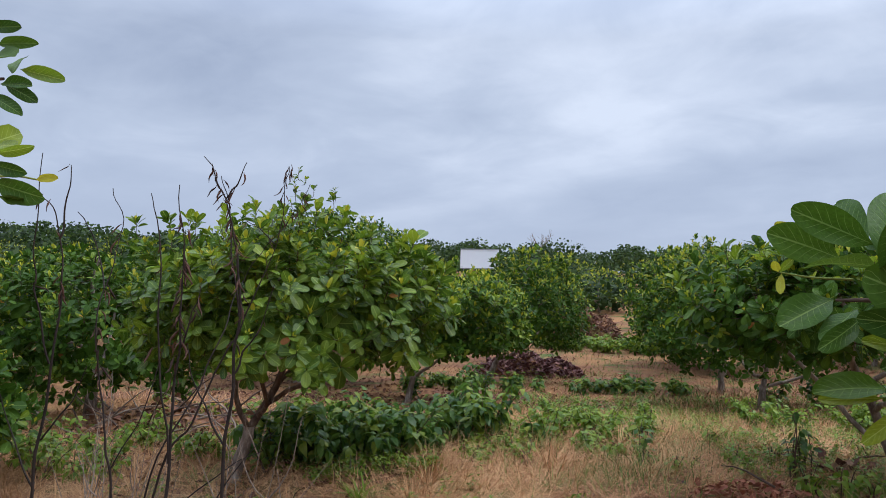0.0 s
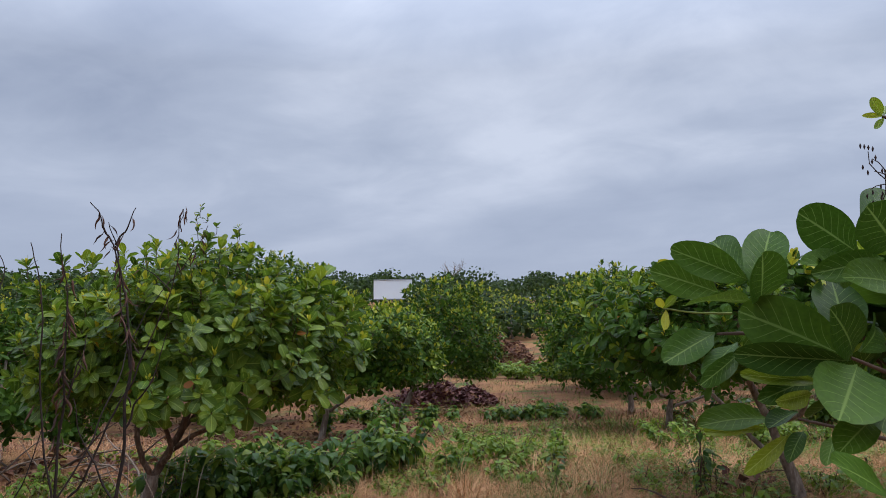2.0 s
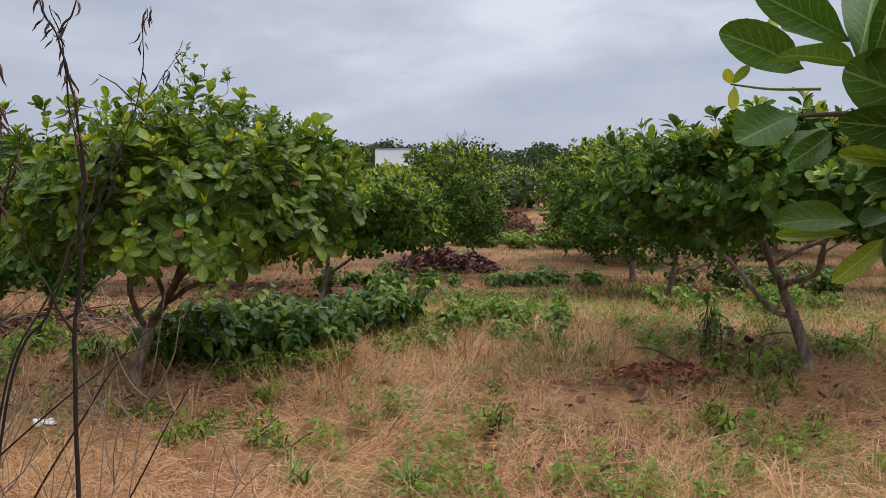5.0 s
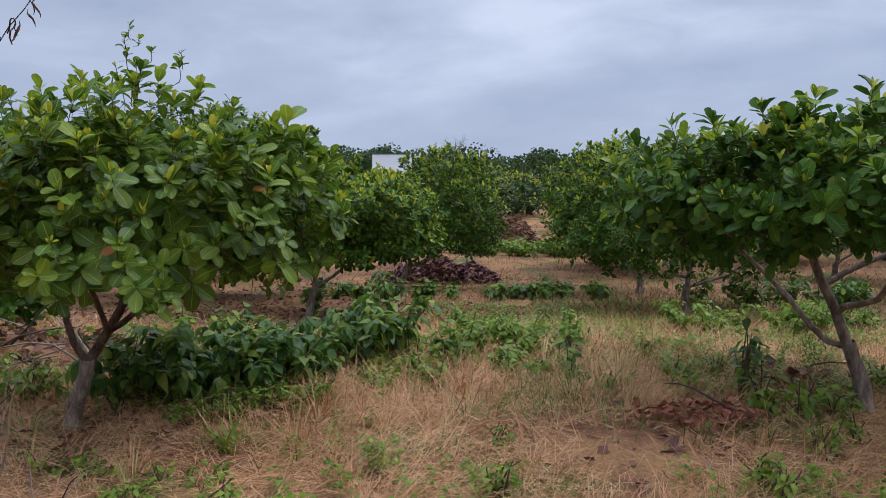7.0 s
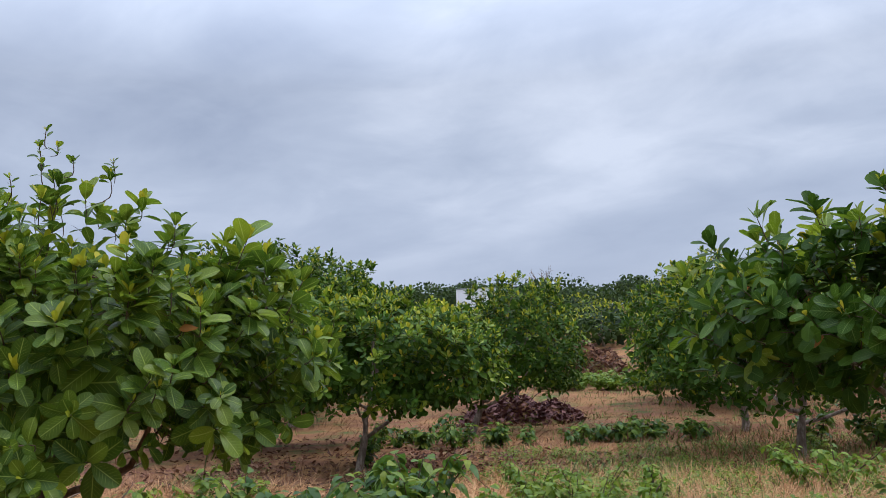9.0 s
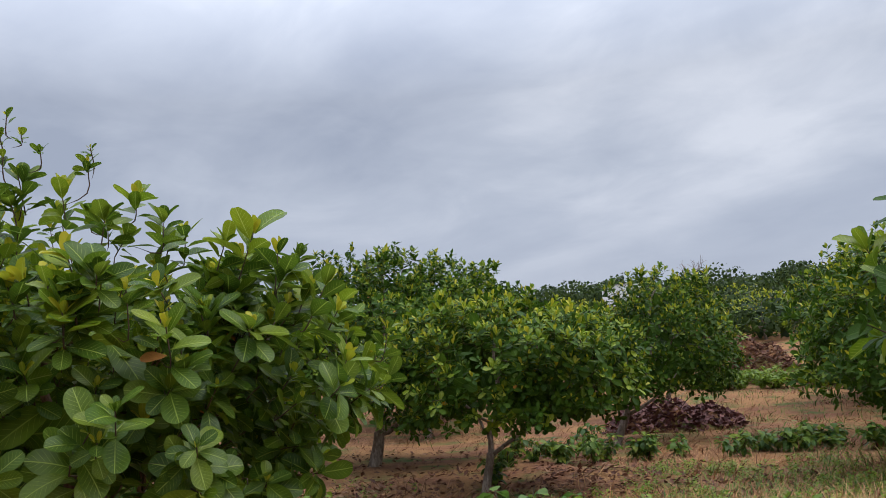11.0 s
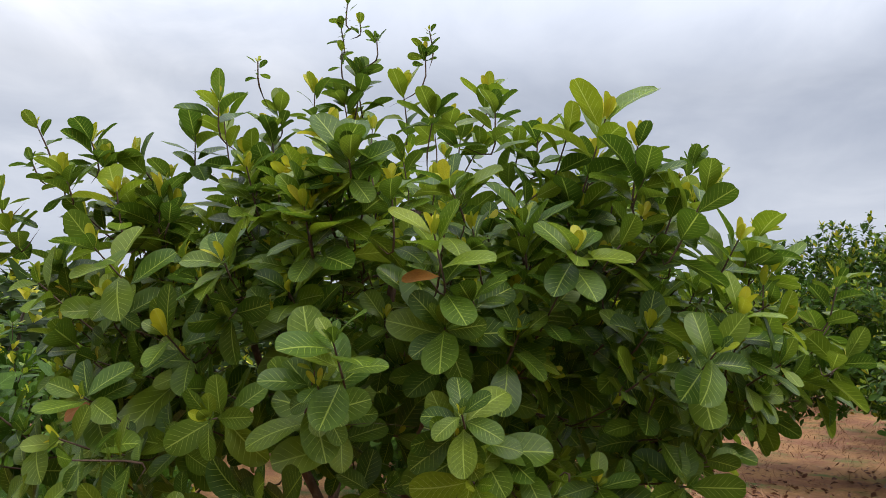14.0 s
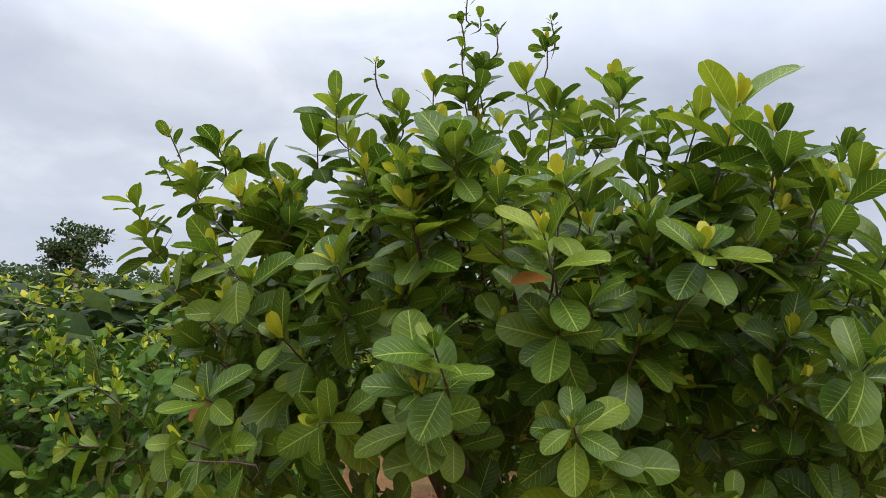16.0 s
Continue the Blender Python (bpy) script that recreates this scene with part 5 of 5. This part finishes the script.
def heap(name, x, y, rx, ry, h, mat, label, category, count, leaf, seed, sticks=0):
    """A heap of dead leaves and sticks over an uneven mound."""
    rng = np.random.default_rng(seed)
    z = float(ground_z(x, y))
    root = new(name)
    root.location = (x, y, z)
    tagged(root, label, category)
    def top(u, w):
        r2 = u * u + w * w
        return h * np.clip(1 - r2, 0, 1) ** 0.7 * (0.75 + 0.35 * np.sin(5 * u + 2) * np.cos(4 * w + u * 3))
    g = np.linspace(-1.0, 1.0, 17)
    U, W = np.meshgrid(g, g, indexing="ij")
    v = np.stack([U * rx, W * ry, top(U, W) - 0.05], -1).reshape(-1, 3)
    i = np.arange(16)[:, None] * 17 + np.arange(16)[None]
    f = np.stack([i, i + 17, i + 18, i + 1], -1).reshape(-1, 4)
    part("mound", quad_mesh("mound", v, f, None, None, [SOIL]), root)
    r, a = np.sqrt(rng.uniform(0, 1, count)), rng.uniform(0, 6.28, count)
    u, w = r * np.cos(a), r * np.sin(a)
    o = np.stack([u * rx, w * ry, top(u, w) + rng.uniform(-0.02, 0.06, count)], -1)
    a = rng.uniform(0, 6.28, count)
    d = np.stack([np.cos(a), np.sin(a), rng.normal(0.1, 0.45, count)], -1)
    n = np.stack([rng.normal(0, 0.6, count), rng.normal(0, 0.6, count), np.ones(count)], -1)
    v, f, uv, _ = leaf_arrays(o, d, n, leaf * rng.uniform(0.6, 1.2, count), rng.uniform(-0.3, 0.6, count), rng.uniform(0, 0.8, count), 4, "obovate")
    part("dead_leaves", quad_mesh("dead_leaves", v, f, uv, None, [mat]), root, "", "stuff")
    for s in range(sticks):
        u, w = rng.uniform(-0.8, 0.8, 2)
        a = rng.uniform(0, 6.28)
        ln = rng.uniform(0.5, 1.3) * max(rx, 0.6)
        p = np.array([u * rx, w * ry, float(top(u, w)) * 0.5])
        e = p + np.array([math.cos(a), math.sin(a), rng.uniform(0.1, 0.9)]) * ln * 0.7
        v, f = tube_arrays(bend(p, e, 0.05, 6, 0.06, rng), np.linspace(0.012, 0.003, 6), 5)
        part("stick", quad_mesh("stick", v, f, None, None, [DEADPALE if rng.uniform() < 0.6 else TWIG]), root)


heap("leaf_pile", 0.62, 19.4, 1.3, 0.7, 0.5, PILELEAF, "long heap of dark reddish-brown dead leaves on dry grass", "leaf pile", 1500, 0.13, 1, 8)
heap("brush_pile", 3.05, 31.5, 1.5, 1.0, 1.1, DRYLEAF, "dark heap of cut dry brush between the rows", "brush pile", 1500, 0.16, 2, 26)
heap("leaf_pile", 1.8, 5.97, 0.42, 0.22, 0.10, REDLEAF, "small scatter of rust-red fallen leaves in the grass", "leaf pile", 200, 0.075, 3, 1)
heap("brush_pile", -3.1, 7.9, 1.1, 0.7, 0.3, DRYLEAF, "pale dead branches heaped with brown leaves", "brush pile", 420, 0.10, 4, 38)
heap("leaf_pile", 2.6, 6.6, 0.2, 0.15, 0.1, DRYLEAF, "little heap of curled dry leaves by a trunk", "leaf pile", 40, 0.12, 5, 2)


def dead_stem(x, y, h, lean, seed, twigs, girth):
    """A thin, pale, leafless stalk with straggling side shoots."""
    rng = np.random.default_rng(seed)
    root = new("dead_stalk")
    root.location = (x, y, float(ground_z(x, y)))
    tagged(root, "thin pale leafless stalk leaning across the grass", "dead stalk", "dead stalks in front")
    main = bend((0, 0, -0.05), (lean[0], lean[1], h), 0, 11, 0.007, rng)
    v, f = tube_arrays(main, np.linspace(girth, 0.0009, 11), 6)
    part("stalk", quad_mesh("stalk", v, f, None, None, [DEADPALE]), root)
    for i in range(twigs):
        t = rng.uniform(0.2, 0.85)
        q = main[int(t * 10)]
        a = rng.uniform(0, 6.28)
        ln = h * (1 - t) * rng.uniform(0.4, 0.9) + 0.12
        path = bend(q, q + np.array([math.cos(a) * 0.36, math.sin(a) * 0.36, 0.8]) * ln, 0, 7, 0.03, rng)
        s = np.linspace(0, 1, 7)[:, None]
        path[:, :2] += (s ** 0.5 - s) * 0.25 * ln * np.array([math.cos(a), math.sin(a)])
        v, f = tube_arrays(path, np.linspace(0.0028, 0.0009, len(path)), 5)
        part("side_shoot", quad_mesh("side_shoot", v, f, None, None, [DEADPALE]), root)


def forked_stalk(stem, shoots, seed, leaves, span, girth=0.006):
    """A tall dead stalk that follows its own bends, with forked shoots and shrivelled leaves hanging from it."""
    rng = np.random.default_rng(seed)
    stem = np.array(stem)
    off = np.array([stem[0, 0], stem[0, 1], float(ground_z(stem[0, 0], stem[0, 1]))])
    root = new("dead_stalk")
    root.location = off
    tagged(root, "tall forked dark dead stalk with shrivelled hanging leaves", "dead stalk", "dead stalks in front")
    q = curved(stem, 6)
    q[2:-1] += sway(rng.normal(0, 0.006, (len(q) - 3, 3)))
    r = np.interp(np.linspace(0, 1, len(q)), (0, 0.35, 0.7, 1), (girth * 0.9, girth * 0.62, girth * 0.34, 0.001))
    v, f = tube_arrays(q - off, r, 7)
    main = part("stalk", quad_mesh("stalk", v, f, None, None, [DEADSTEM]), root)
    ways = [(main, q)]
    for way in shoots:
        w = curved(np.array(way), 6)
        w[1:-1] += sway(rng.normal(0, 0.005, (len(w) - 2, 3)))
        v, f = tube_arrays(w - off, np.linspace(girth * 0.45, 0.001, len(w)), 5)
        ways.append((part("side_shoot", quad_mesh("side_shoot", v, f, None, None, [DEADSTEM]), root), w))
    for i in range(leaves):
        bearer, w = ways[0] if i % 4 else ways[(i // 4) % len(ways)]
        pick = np.where((w[:, 2] > span[0]) & (w[:, 2] < span[1]))[0]
        if len(pick) == 0:
            continue
        at = w[int(rng.choice(pick))] + rng.normal(0, 0.004, 3)
        size = rng.uniform(0.3, 0.85)
        e = at + np.array([rng.normal(0, 0.014), rng.normal(0, 0.014), -0.055 * size])
        v, f = tube_arrays(bend(at, e, 0, 6, 0.09, rng) - off, np.array([0.0008, 0.0018, 0.0042, 0.0034, 0.0024, 0.0005]) * size, 5)
        part("dry_leaf", quad_mesh("dry_leaf", v, f, None, None, [CURLED if rng.uniform() < 0.7 else POD]), bearer)


forked_stalk([(-1.06, 1.95, -0.05), (-1.045, 1.95, 0.6), (-1.042, 1.95, 1.05), (-1.013, 1.95, 1.3), (-0.992, 1.95, 1.51), (-0.99, 1.95, 1.63), (-1.012, 1.95, 1.755), (-1.05, 1.95, 1.80)],
             [[(-0.997, 1.95, 1.70), (-0.984, 1.95, 1.796), (-0.979, 1.95, 1.875)], [(-1.003, 1.94, 1.4), (-1.034, 1.93, 1.54), (-1.047, 1.93, 1.63), (-1.046, 1.93, 1.75), (-1.04, 1.93, 1.90)], [(-1.03, 1.95, 1.1), (-1.1, 1.97, 1.22), (-1.16, 1.98, 1.36)], [(-1.02, 1.95, 1.22), (-0.95, 1.93, 1.31), (-0.9, 1.92, 1.4)]], 1, 12, (1.5, 1.9))
forked_stalk([(-0.70, 1.84, -0.05), (-0.68, 1.84, 0.6), (-0.664, 1.84, 1.12), (-0.653, 1.84, 1.35), (-0.645, 1.84, 1.525), (-0.646, 1.84, 1.663), (-0.663, 1.84, 1.817)],
             [[(-0.667, 1.85, 1.2), (-0.704, 1.86, 1.42), (-0.708, 1.86, 1.637), (-0.716, 1.86, 1.726), (-0.737, 1.86, 1.80)], [(-0.65, 1.84, 1.45), (-0.62, 1.83, 1.52), (-0.6, 1.83, 1.6)]], 2, 40, (1.36, 1.78), 0.0058)
forked_stalk([(-0.64, 2.06, -0.05), (-0.625, 2.06, 0.55), (-0.612, 2.06, 1.07), (-0.597, 2.06, 1.34), (-0.588, 2.06, 1.521), (-0.603, 2.06, 1.689), (-0.627, 2.06, 1.78), (-0.666, 2.06, 1.872), (-0.694, 2.06, 1.918)],
             [[(-0.591, 2.065, 1.52), (-0.612, 2.07, 1.65), (-0.631, 2.07, 1.78), (-0.652, 2.07, 1.87)], [(-0.635, 2.07, 1.815), (-0.611, 2.08, 1.854), (-0.591, 2.08, 1.907)], [(-0.613, 2.06, 1.2), (-0.663, 2.06, 1.296), (-0.703, 2.06, 1.357), (-0.72, 2.06, 1.45)], [(-0.599, 2.06, 1.374), (-0.562, 2.06, 1.452), (-0.533, 2.06, 1.501), (-0.5, 2.05, 1.6)]], 3, 42, (1.45, 1.9), 0.0066)
forked_stalk([(-0.94, 2.2, -0.05), (-0.95, 2.2, 0.5), (-0.965, 2.2, 1.02), (-0.989, 2.2, 1.175), (-1.01, 2.2, 1.324), (-1.023, 2.2, 1.5), (-1.015, 2.25, 1.645), (-1.022, 2.3, 1.757), (-1.049, 2.3, 1.864)],
             [[(-1.02, 2.22, 1.58), (-1.091, 2.3, 1.707), (-1.127, 2.3, 1.763), (-1.149, 2.3, 1.794)], [(-0.97, 2.2, 1.1), (-0.9, 2.22, 1.25), (-0.86, 2.25, 1.42)]], 4, 16, (1.35, 1.8), 0.0048)
# dark twigs that lean low across the straw
forked_stalk([(-2.551, 3.196, -0.050), (-1.921, 3.196, 0.143), (-1.262, 3.196, 0.670), (-0.995, 3.196, 0.889), (-0.852, 3.196, 0.968)], [], 5, 0, (0, 1), 0.0068)
forked_stalk([(-1.820, 3.070, -0.050), (-1.417, 3.070, 0.143), (-1.048, 3.070, 0.704), (-0.888, 3.070, 0.955), (-0.769, 3.070, 1.069)], [], 6, 0, (0, 1), 0.0068)
forked_stalk([(-1.455, 3.322, -0.050), (-1.115, 3.322, 0.143), (-0.812, 3.322, 0.672), (-0.730, 3.322, 0.798)], [], 7, 0, (0, 1), 0.0068)
forked_stalk([(-1.226, 2.700, -0.050), (-1.106, 2.700, 0.873), (-0.976, 2.750, 1.192), (-0.913, 2.800, 1.382), (-0.885, 2.900, 1.567), (-0.816, 2.950, 1.717), (-0.729, 3.000, 1.841), (-0.668, 3.050, 1.982)],
             [[(-0.721, 3.000, 1.851), (-0.698, 2.980, 1.878), (-0.685, 2.970, 1.840)]], 8, 14, (1.75, 2.1), 0.0042)
forked_stalk([(-1.102, 2.500, -0.050), (-0.982, 2.500, 0.937), (-0.866, 2.500, 1.183), (-0.790, 2.500, 1.352), (-0.727, 2.500, 1.484), (-0.671, 2.500, 1.614), (-0.633, 2.500, 1.732), (-0.603, 2.500, 1.894), (-0.598, 2.500, 1.963)],
             [[(-0.633, 2.500, 1.726), (-0.678, 2.500, 1.766), (-0.724, 2.500, 1.795)]], 9, 12, (1.75, 2.1), 0.0048)
for i, (x, y, h, u, w) in enumerate([(-0.95, 2.9, 0.85, 0.8, 0.2), (-0.85, 2.7, 1.25, 0.2, 0.1), (-1.3, 2.9, 0.9, 0.7, 0.3), (-1.5, 2.8, 1.1, 0.3, -0.1), (-1.7, 3.2, 1.0, 0.5, 0.2), (-0.78, 2.6, 0.9, 0.5, 0.1), (-1.1, 2.45, 1.1, 0.35, 0.2)]):
    dead_stem(x, y, h, (u, w), 70 + i, 2, 0.0028)
tangle = np.random.default_rng(91)
for i in range(9):
    x, y = tangle.uniform(-2.0, -0.85), tangle.uniform(2.7, 3.6)
    dead_stem(x, y, tangle.uniform(0.6, 1.25), (tangle.uniform(-0.4, 0.6), tangle.uniform(-0.1, 0.4)), 90 + i, 4, 0.0026)


def stones():
    rng = np.random.default_rng(8)
    for i in range(11):
        x, y = 1.25 + rng.normal(0, 0.3), 5.5 + rng.normal(0, 0.25)
        r = rng.uniform(0.008, 0.022)
        u = np.linspace(0, np.pi, 6)
        v, f = tube_arrays(np.stack([0 * u, 0 * u, -np.cos(u) * 0.6], -1), np.sin(u) + 0.02, 7)
        v = v * (1 + 0.15 * np.sin(v[:, ::-1] * 4 + i))
        ob = new("stone", quad_mesh("stone", v * r, f, None, None, [STONE]))
        ob.location = (x, y, float(ground_z(x, y)) + r * 0.15)
        ob.rotation_euler = (0, 0, rng.uniform(0, 6))
        tagged(ob, "small pale pebble on bare sandy soil", "stone", "pebbles on the bare soil")


stones()


def paper_scrap(x, y):
    """A crumpled scrap of white paper."""
    rng = np.random.default_rng(61)
    g = np.linspace(-0.5, 0.5, 7)
    U, W = np.meshgrid(g, g, indexing="ij")
    v = np.stack([U * 0.12, W * 0.075, 0.02 + 0.014 * np.sin(9 * U + 2) * np.cos(11 * W) + rng.normal(0, 0.004, U.shape)], -1).reshape(-1, 3)
    i = np.arange(6)[:, None] * 7 + np.arange(6)[None]
    ob = new("paper_scrap", quad_mesh("paper_scrap", v, np.stack([i, i + 7, i + 8, i + 1], -1).reshape(-1, 4), None, None, [WHITE]))
    ob.location = (x, y, float(ground_z(x, y)) + 0.02)
    ob.rotation_euler = (0.2, 0.1, 0.7)
    thick = ob.modifiers.new("thickness", "SOLIDIFY")
    thick.thickness = 0.001
    tagged(ob, "small crumpled scrap of white paper lying on litter", "litter")


paper_scrap(-2.1, 5.1)


def box_mesh(name, sx, sy, sz, mat, bevel=0.01):
    bm = bmesh.new()
    bmesh.ops.create_cube(bm, size=1.0)
    for vert in bm.verts:
        vert.co = Vector((vert.co.x * sx, vert.co.y * sy, vert.co.z * sz))
    bmesh.ops.bevel(bm, geom=bm.edges[:], offset=bevel, segments=1, affect="EDGES")
    me = bpy.data.meshes.new(name)
    bm.to_mesh(me)
    bm.free()
    me.materials.append(mat)
    return me


def hoarding():
    """A blank white board on posts, far among the trees."""
    root = new("hoarding")
    z = float(ground_z(-1.9, 56.9))
    root.location = (-1.9, 56.9, z)
    root.rotation_euler = (0, 0, radians(-8))
    tagged(root, "blank white board on posts above far trees", "signboard")
    top = 4.68 - z
    a = part("panel", box_mesh("panel", 2.7, 0.05, 1.4, WHITE), root)
    a.location = (0, 0, top - 0.7)
    for x in (-1.1, 1.1):
        p = part("post", box_mesh("post", 0.1, 0.1, top + 0.3, METAL), root)
        p.location = (x, 0.09, top / 2 - 0.25)
    for q in (top - 1.37, top - 0.03):
        r = part("rail", box_mesh("rail", 2.74, 0.04, 0.06, METAL), a)
        r.location = (0, -0.04, q - top + 0.7)


hoarding()


def bare_tree(x, y, h, r, seed):
    rng = np.random.default_rng(seed)
    z = float(ground_z(x, y))
    root = new("bare_tree")
    root.location = (x, y, z)
    tagged(root, "pale leafless tree above the far woods", "tree")
    trunk = bend((0, 0, -0.1), (0.1, 0, h * 0.55), 0, 7, 0.02, rng)
    v, f = tube_arrays(trunk, np.linspace(0.16, 0.09, 7), 7)
    part("trunk", quad_mesh("trunk", v, f, None, None, [DEADPALE]), root)
    for i in range(9):
        a = 2 * math.pi * i / 9 + rng.uniform(-0.2, 0.2)
        e = np.array([math.cos(a) * r * rng.uniform(0.5, 1), math.sin(a) * r * rng.uniform(0.5, 1), h * rng.uniform(0.8, 1.0)])
        lp = bend(trunk[4 + i % 3], e, 0.1, 7, 0.05, rng)
        v, f = tube_arrays(lp, np.linspace(0.06, 0.012, 7), 5)
        part("limb", quad_mesh("limb", v, f, None, None, [DEADPALE]), root)
        for j in range(5):
            q = lp[2 + j]
            e2 = q + rng.normal(0, 0.35, 3) * np.array([1, 1, 0.7]) + np.array([0, 0, 0.35])
            v, f = tube_arrays(bend(q, e2, 0, 4, 0.06, rng), np.linspace(0.02, 0.008, 4), 4)
            part("twig", quad_mesh("twig", v, f, None, None, [DEADPALE]), root)


bare_tree(3.2, 81.0, 7.55 - float(ground_z(3.2, 81.0)), 1.3, 3)


def tall_tree(x, y, h, r, seed):
    """A far tall tree with a ragged, clumped crown."""
    rng = np.random.default_rng(seed)
    z = float(ground_z(x, y))
    root = new("tall_tree")
    root.location = (x, y, z)
    tagged(root, "tall dark tree standing above the far orchard", "tree")
    trunk = bend((0, 0, -0.1), (0.2, 0, h * 0.7), 0, 7, 0.02, rng)
    v, f = tube_arrays(trunk, np.linspace(0.2, 0.1, 7), 8)
    part("trunk", quad_mesh("trunk", v, f, None, None, [BARK]), root)
    O, D, N = [], [], []
    for i in range(16):
        a = rng.uniform(0, 6.28)
        e = np.array([math.cos(a) * r * rng.uniform(0.2, 1), math.sin(a) * r * rng.uniform(0.2, 1), h * rng.uniform(0.55, 0.98)])
        lp = bend(trunk[3 + i % 4], e, 0.2, 6, 0.04, rng)
        v, f = tube_arrays(lp, np.linspace(0.07, 0.015, 6), 5)
        part("limb", quad_mesh("limb", v, f, None, None, [BARK]), root)
        k = 170
        dr = unit(rng.normal(0, 1, (k, 3)))
        O.append(e + dr * rng.uniform(0.3, 1.0, (k, 1)) * np.array([0.85, 0.85, 0.55]))
        D.append(dr + rng.normal(0, 0.6, (k, 3)))
        N.append(dr + np.array([0, 0, 0.8]))
    O, D, N = (np.concatenate(q) for q in (O, D, N))
    v, f, uv, _ = leaf_arrays(O, D, N, rng.uniform(0.15, 0.35, len(O)), 0.2, 0.1, 3, "obovate", True, 1.2)
    part("crown", quad_mesh("crown", v, f, uv, None, [FARLEAF]), root, "", "stuff")


tall_tree(-58.9, 9.3, 8.2 - float(ground_z(-58.9, 9.3)), 2.1, 4)


def build_tussocks():
    """Clumps of dry grass that bow outwards, thickest on the bank."""
    x, y, rng = scatter(420, -4.0, 5.0, 2.2, 11.0, 51)
    bank = np.exp(-(((y - 6.3) / 0.9) ** 2 + ((x - 0.6) / 1.5) ** 2))
    keep = (field(x, y, 0.7, 31.0) + 0.5 * bank > 0.0) & (cover(x, y) < 0.4)
    x, y = x[keep], y[keep]
    per = 70
    k = len(x) * per
    size = np.repeat(rng.uniform(0.6, 1.25, len(x)), per)
    a, t = rng.uniform(0, 6.28, k), np.abs(rng.normal(0.55, 0.35, k))
    px = np.repeat(x, per) + np.cos(a) * 0.05 * size
    py = np.repeat(y, per) + np.sin(a) * 0.05 * size
    o = np.stack([px, py, ground_z(px, py) - 0.01], -1)
    d = np.stack([np.cos(a) * np.sin(t), np.sin(a) * np.sin(t), np.cos(t)], -1)
    n = np.stack([-np.cos(a) * np.cos(t), -np.sin(a) * np.cos(t), np.sin(t)], -1)
    v, f, uv, nq = leaf_arrays(o, d, -n, 0.25 * size * rng.uniform(0.5, 1.2, k), -rng.uniform(0.2, 0.9, k), 0.0, 4, "blade", True, 0.35)
    green = np.repeat(np.repeat(rng.uniform(0, 1, len(x)) < 0.22, per), nq).astype(int)
    ob = new("dry_grass", quad_mesh("dry_grass", v, f, uv, green, [STRAW, GREENGRASS]))
    tagged(ob, "bowed tussocks of dry grass on the bank", "grass", kind="stuff")


build_tussocks()
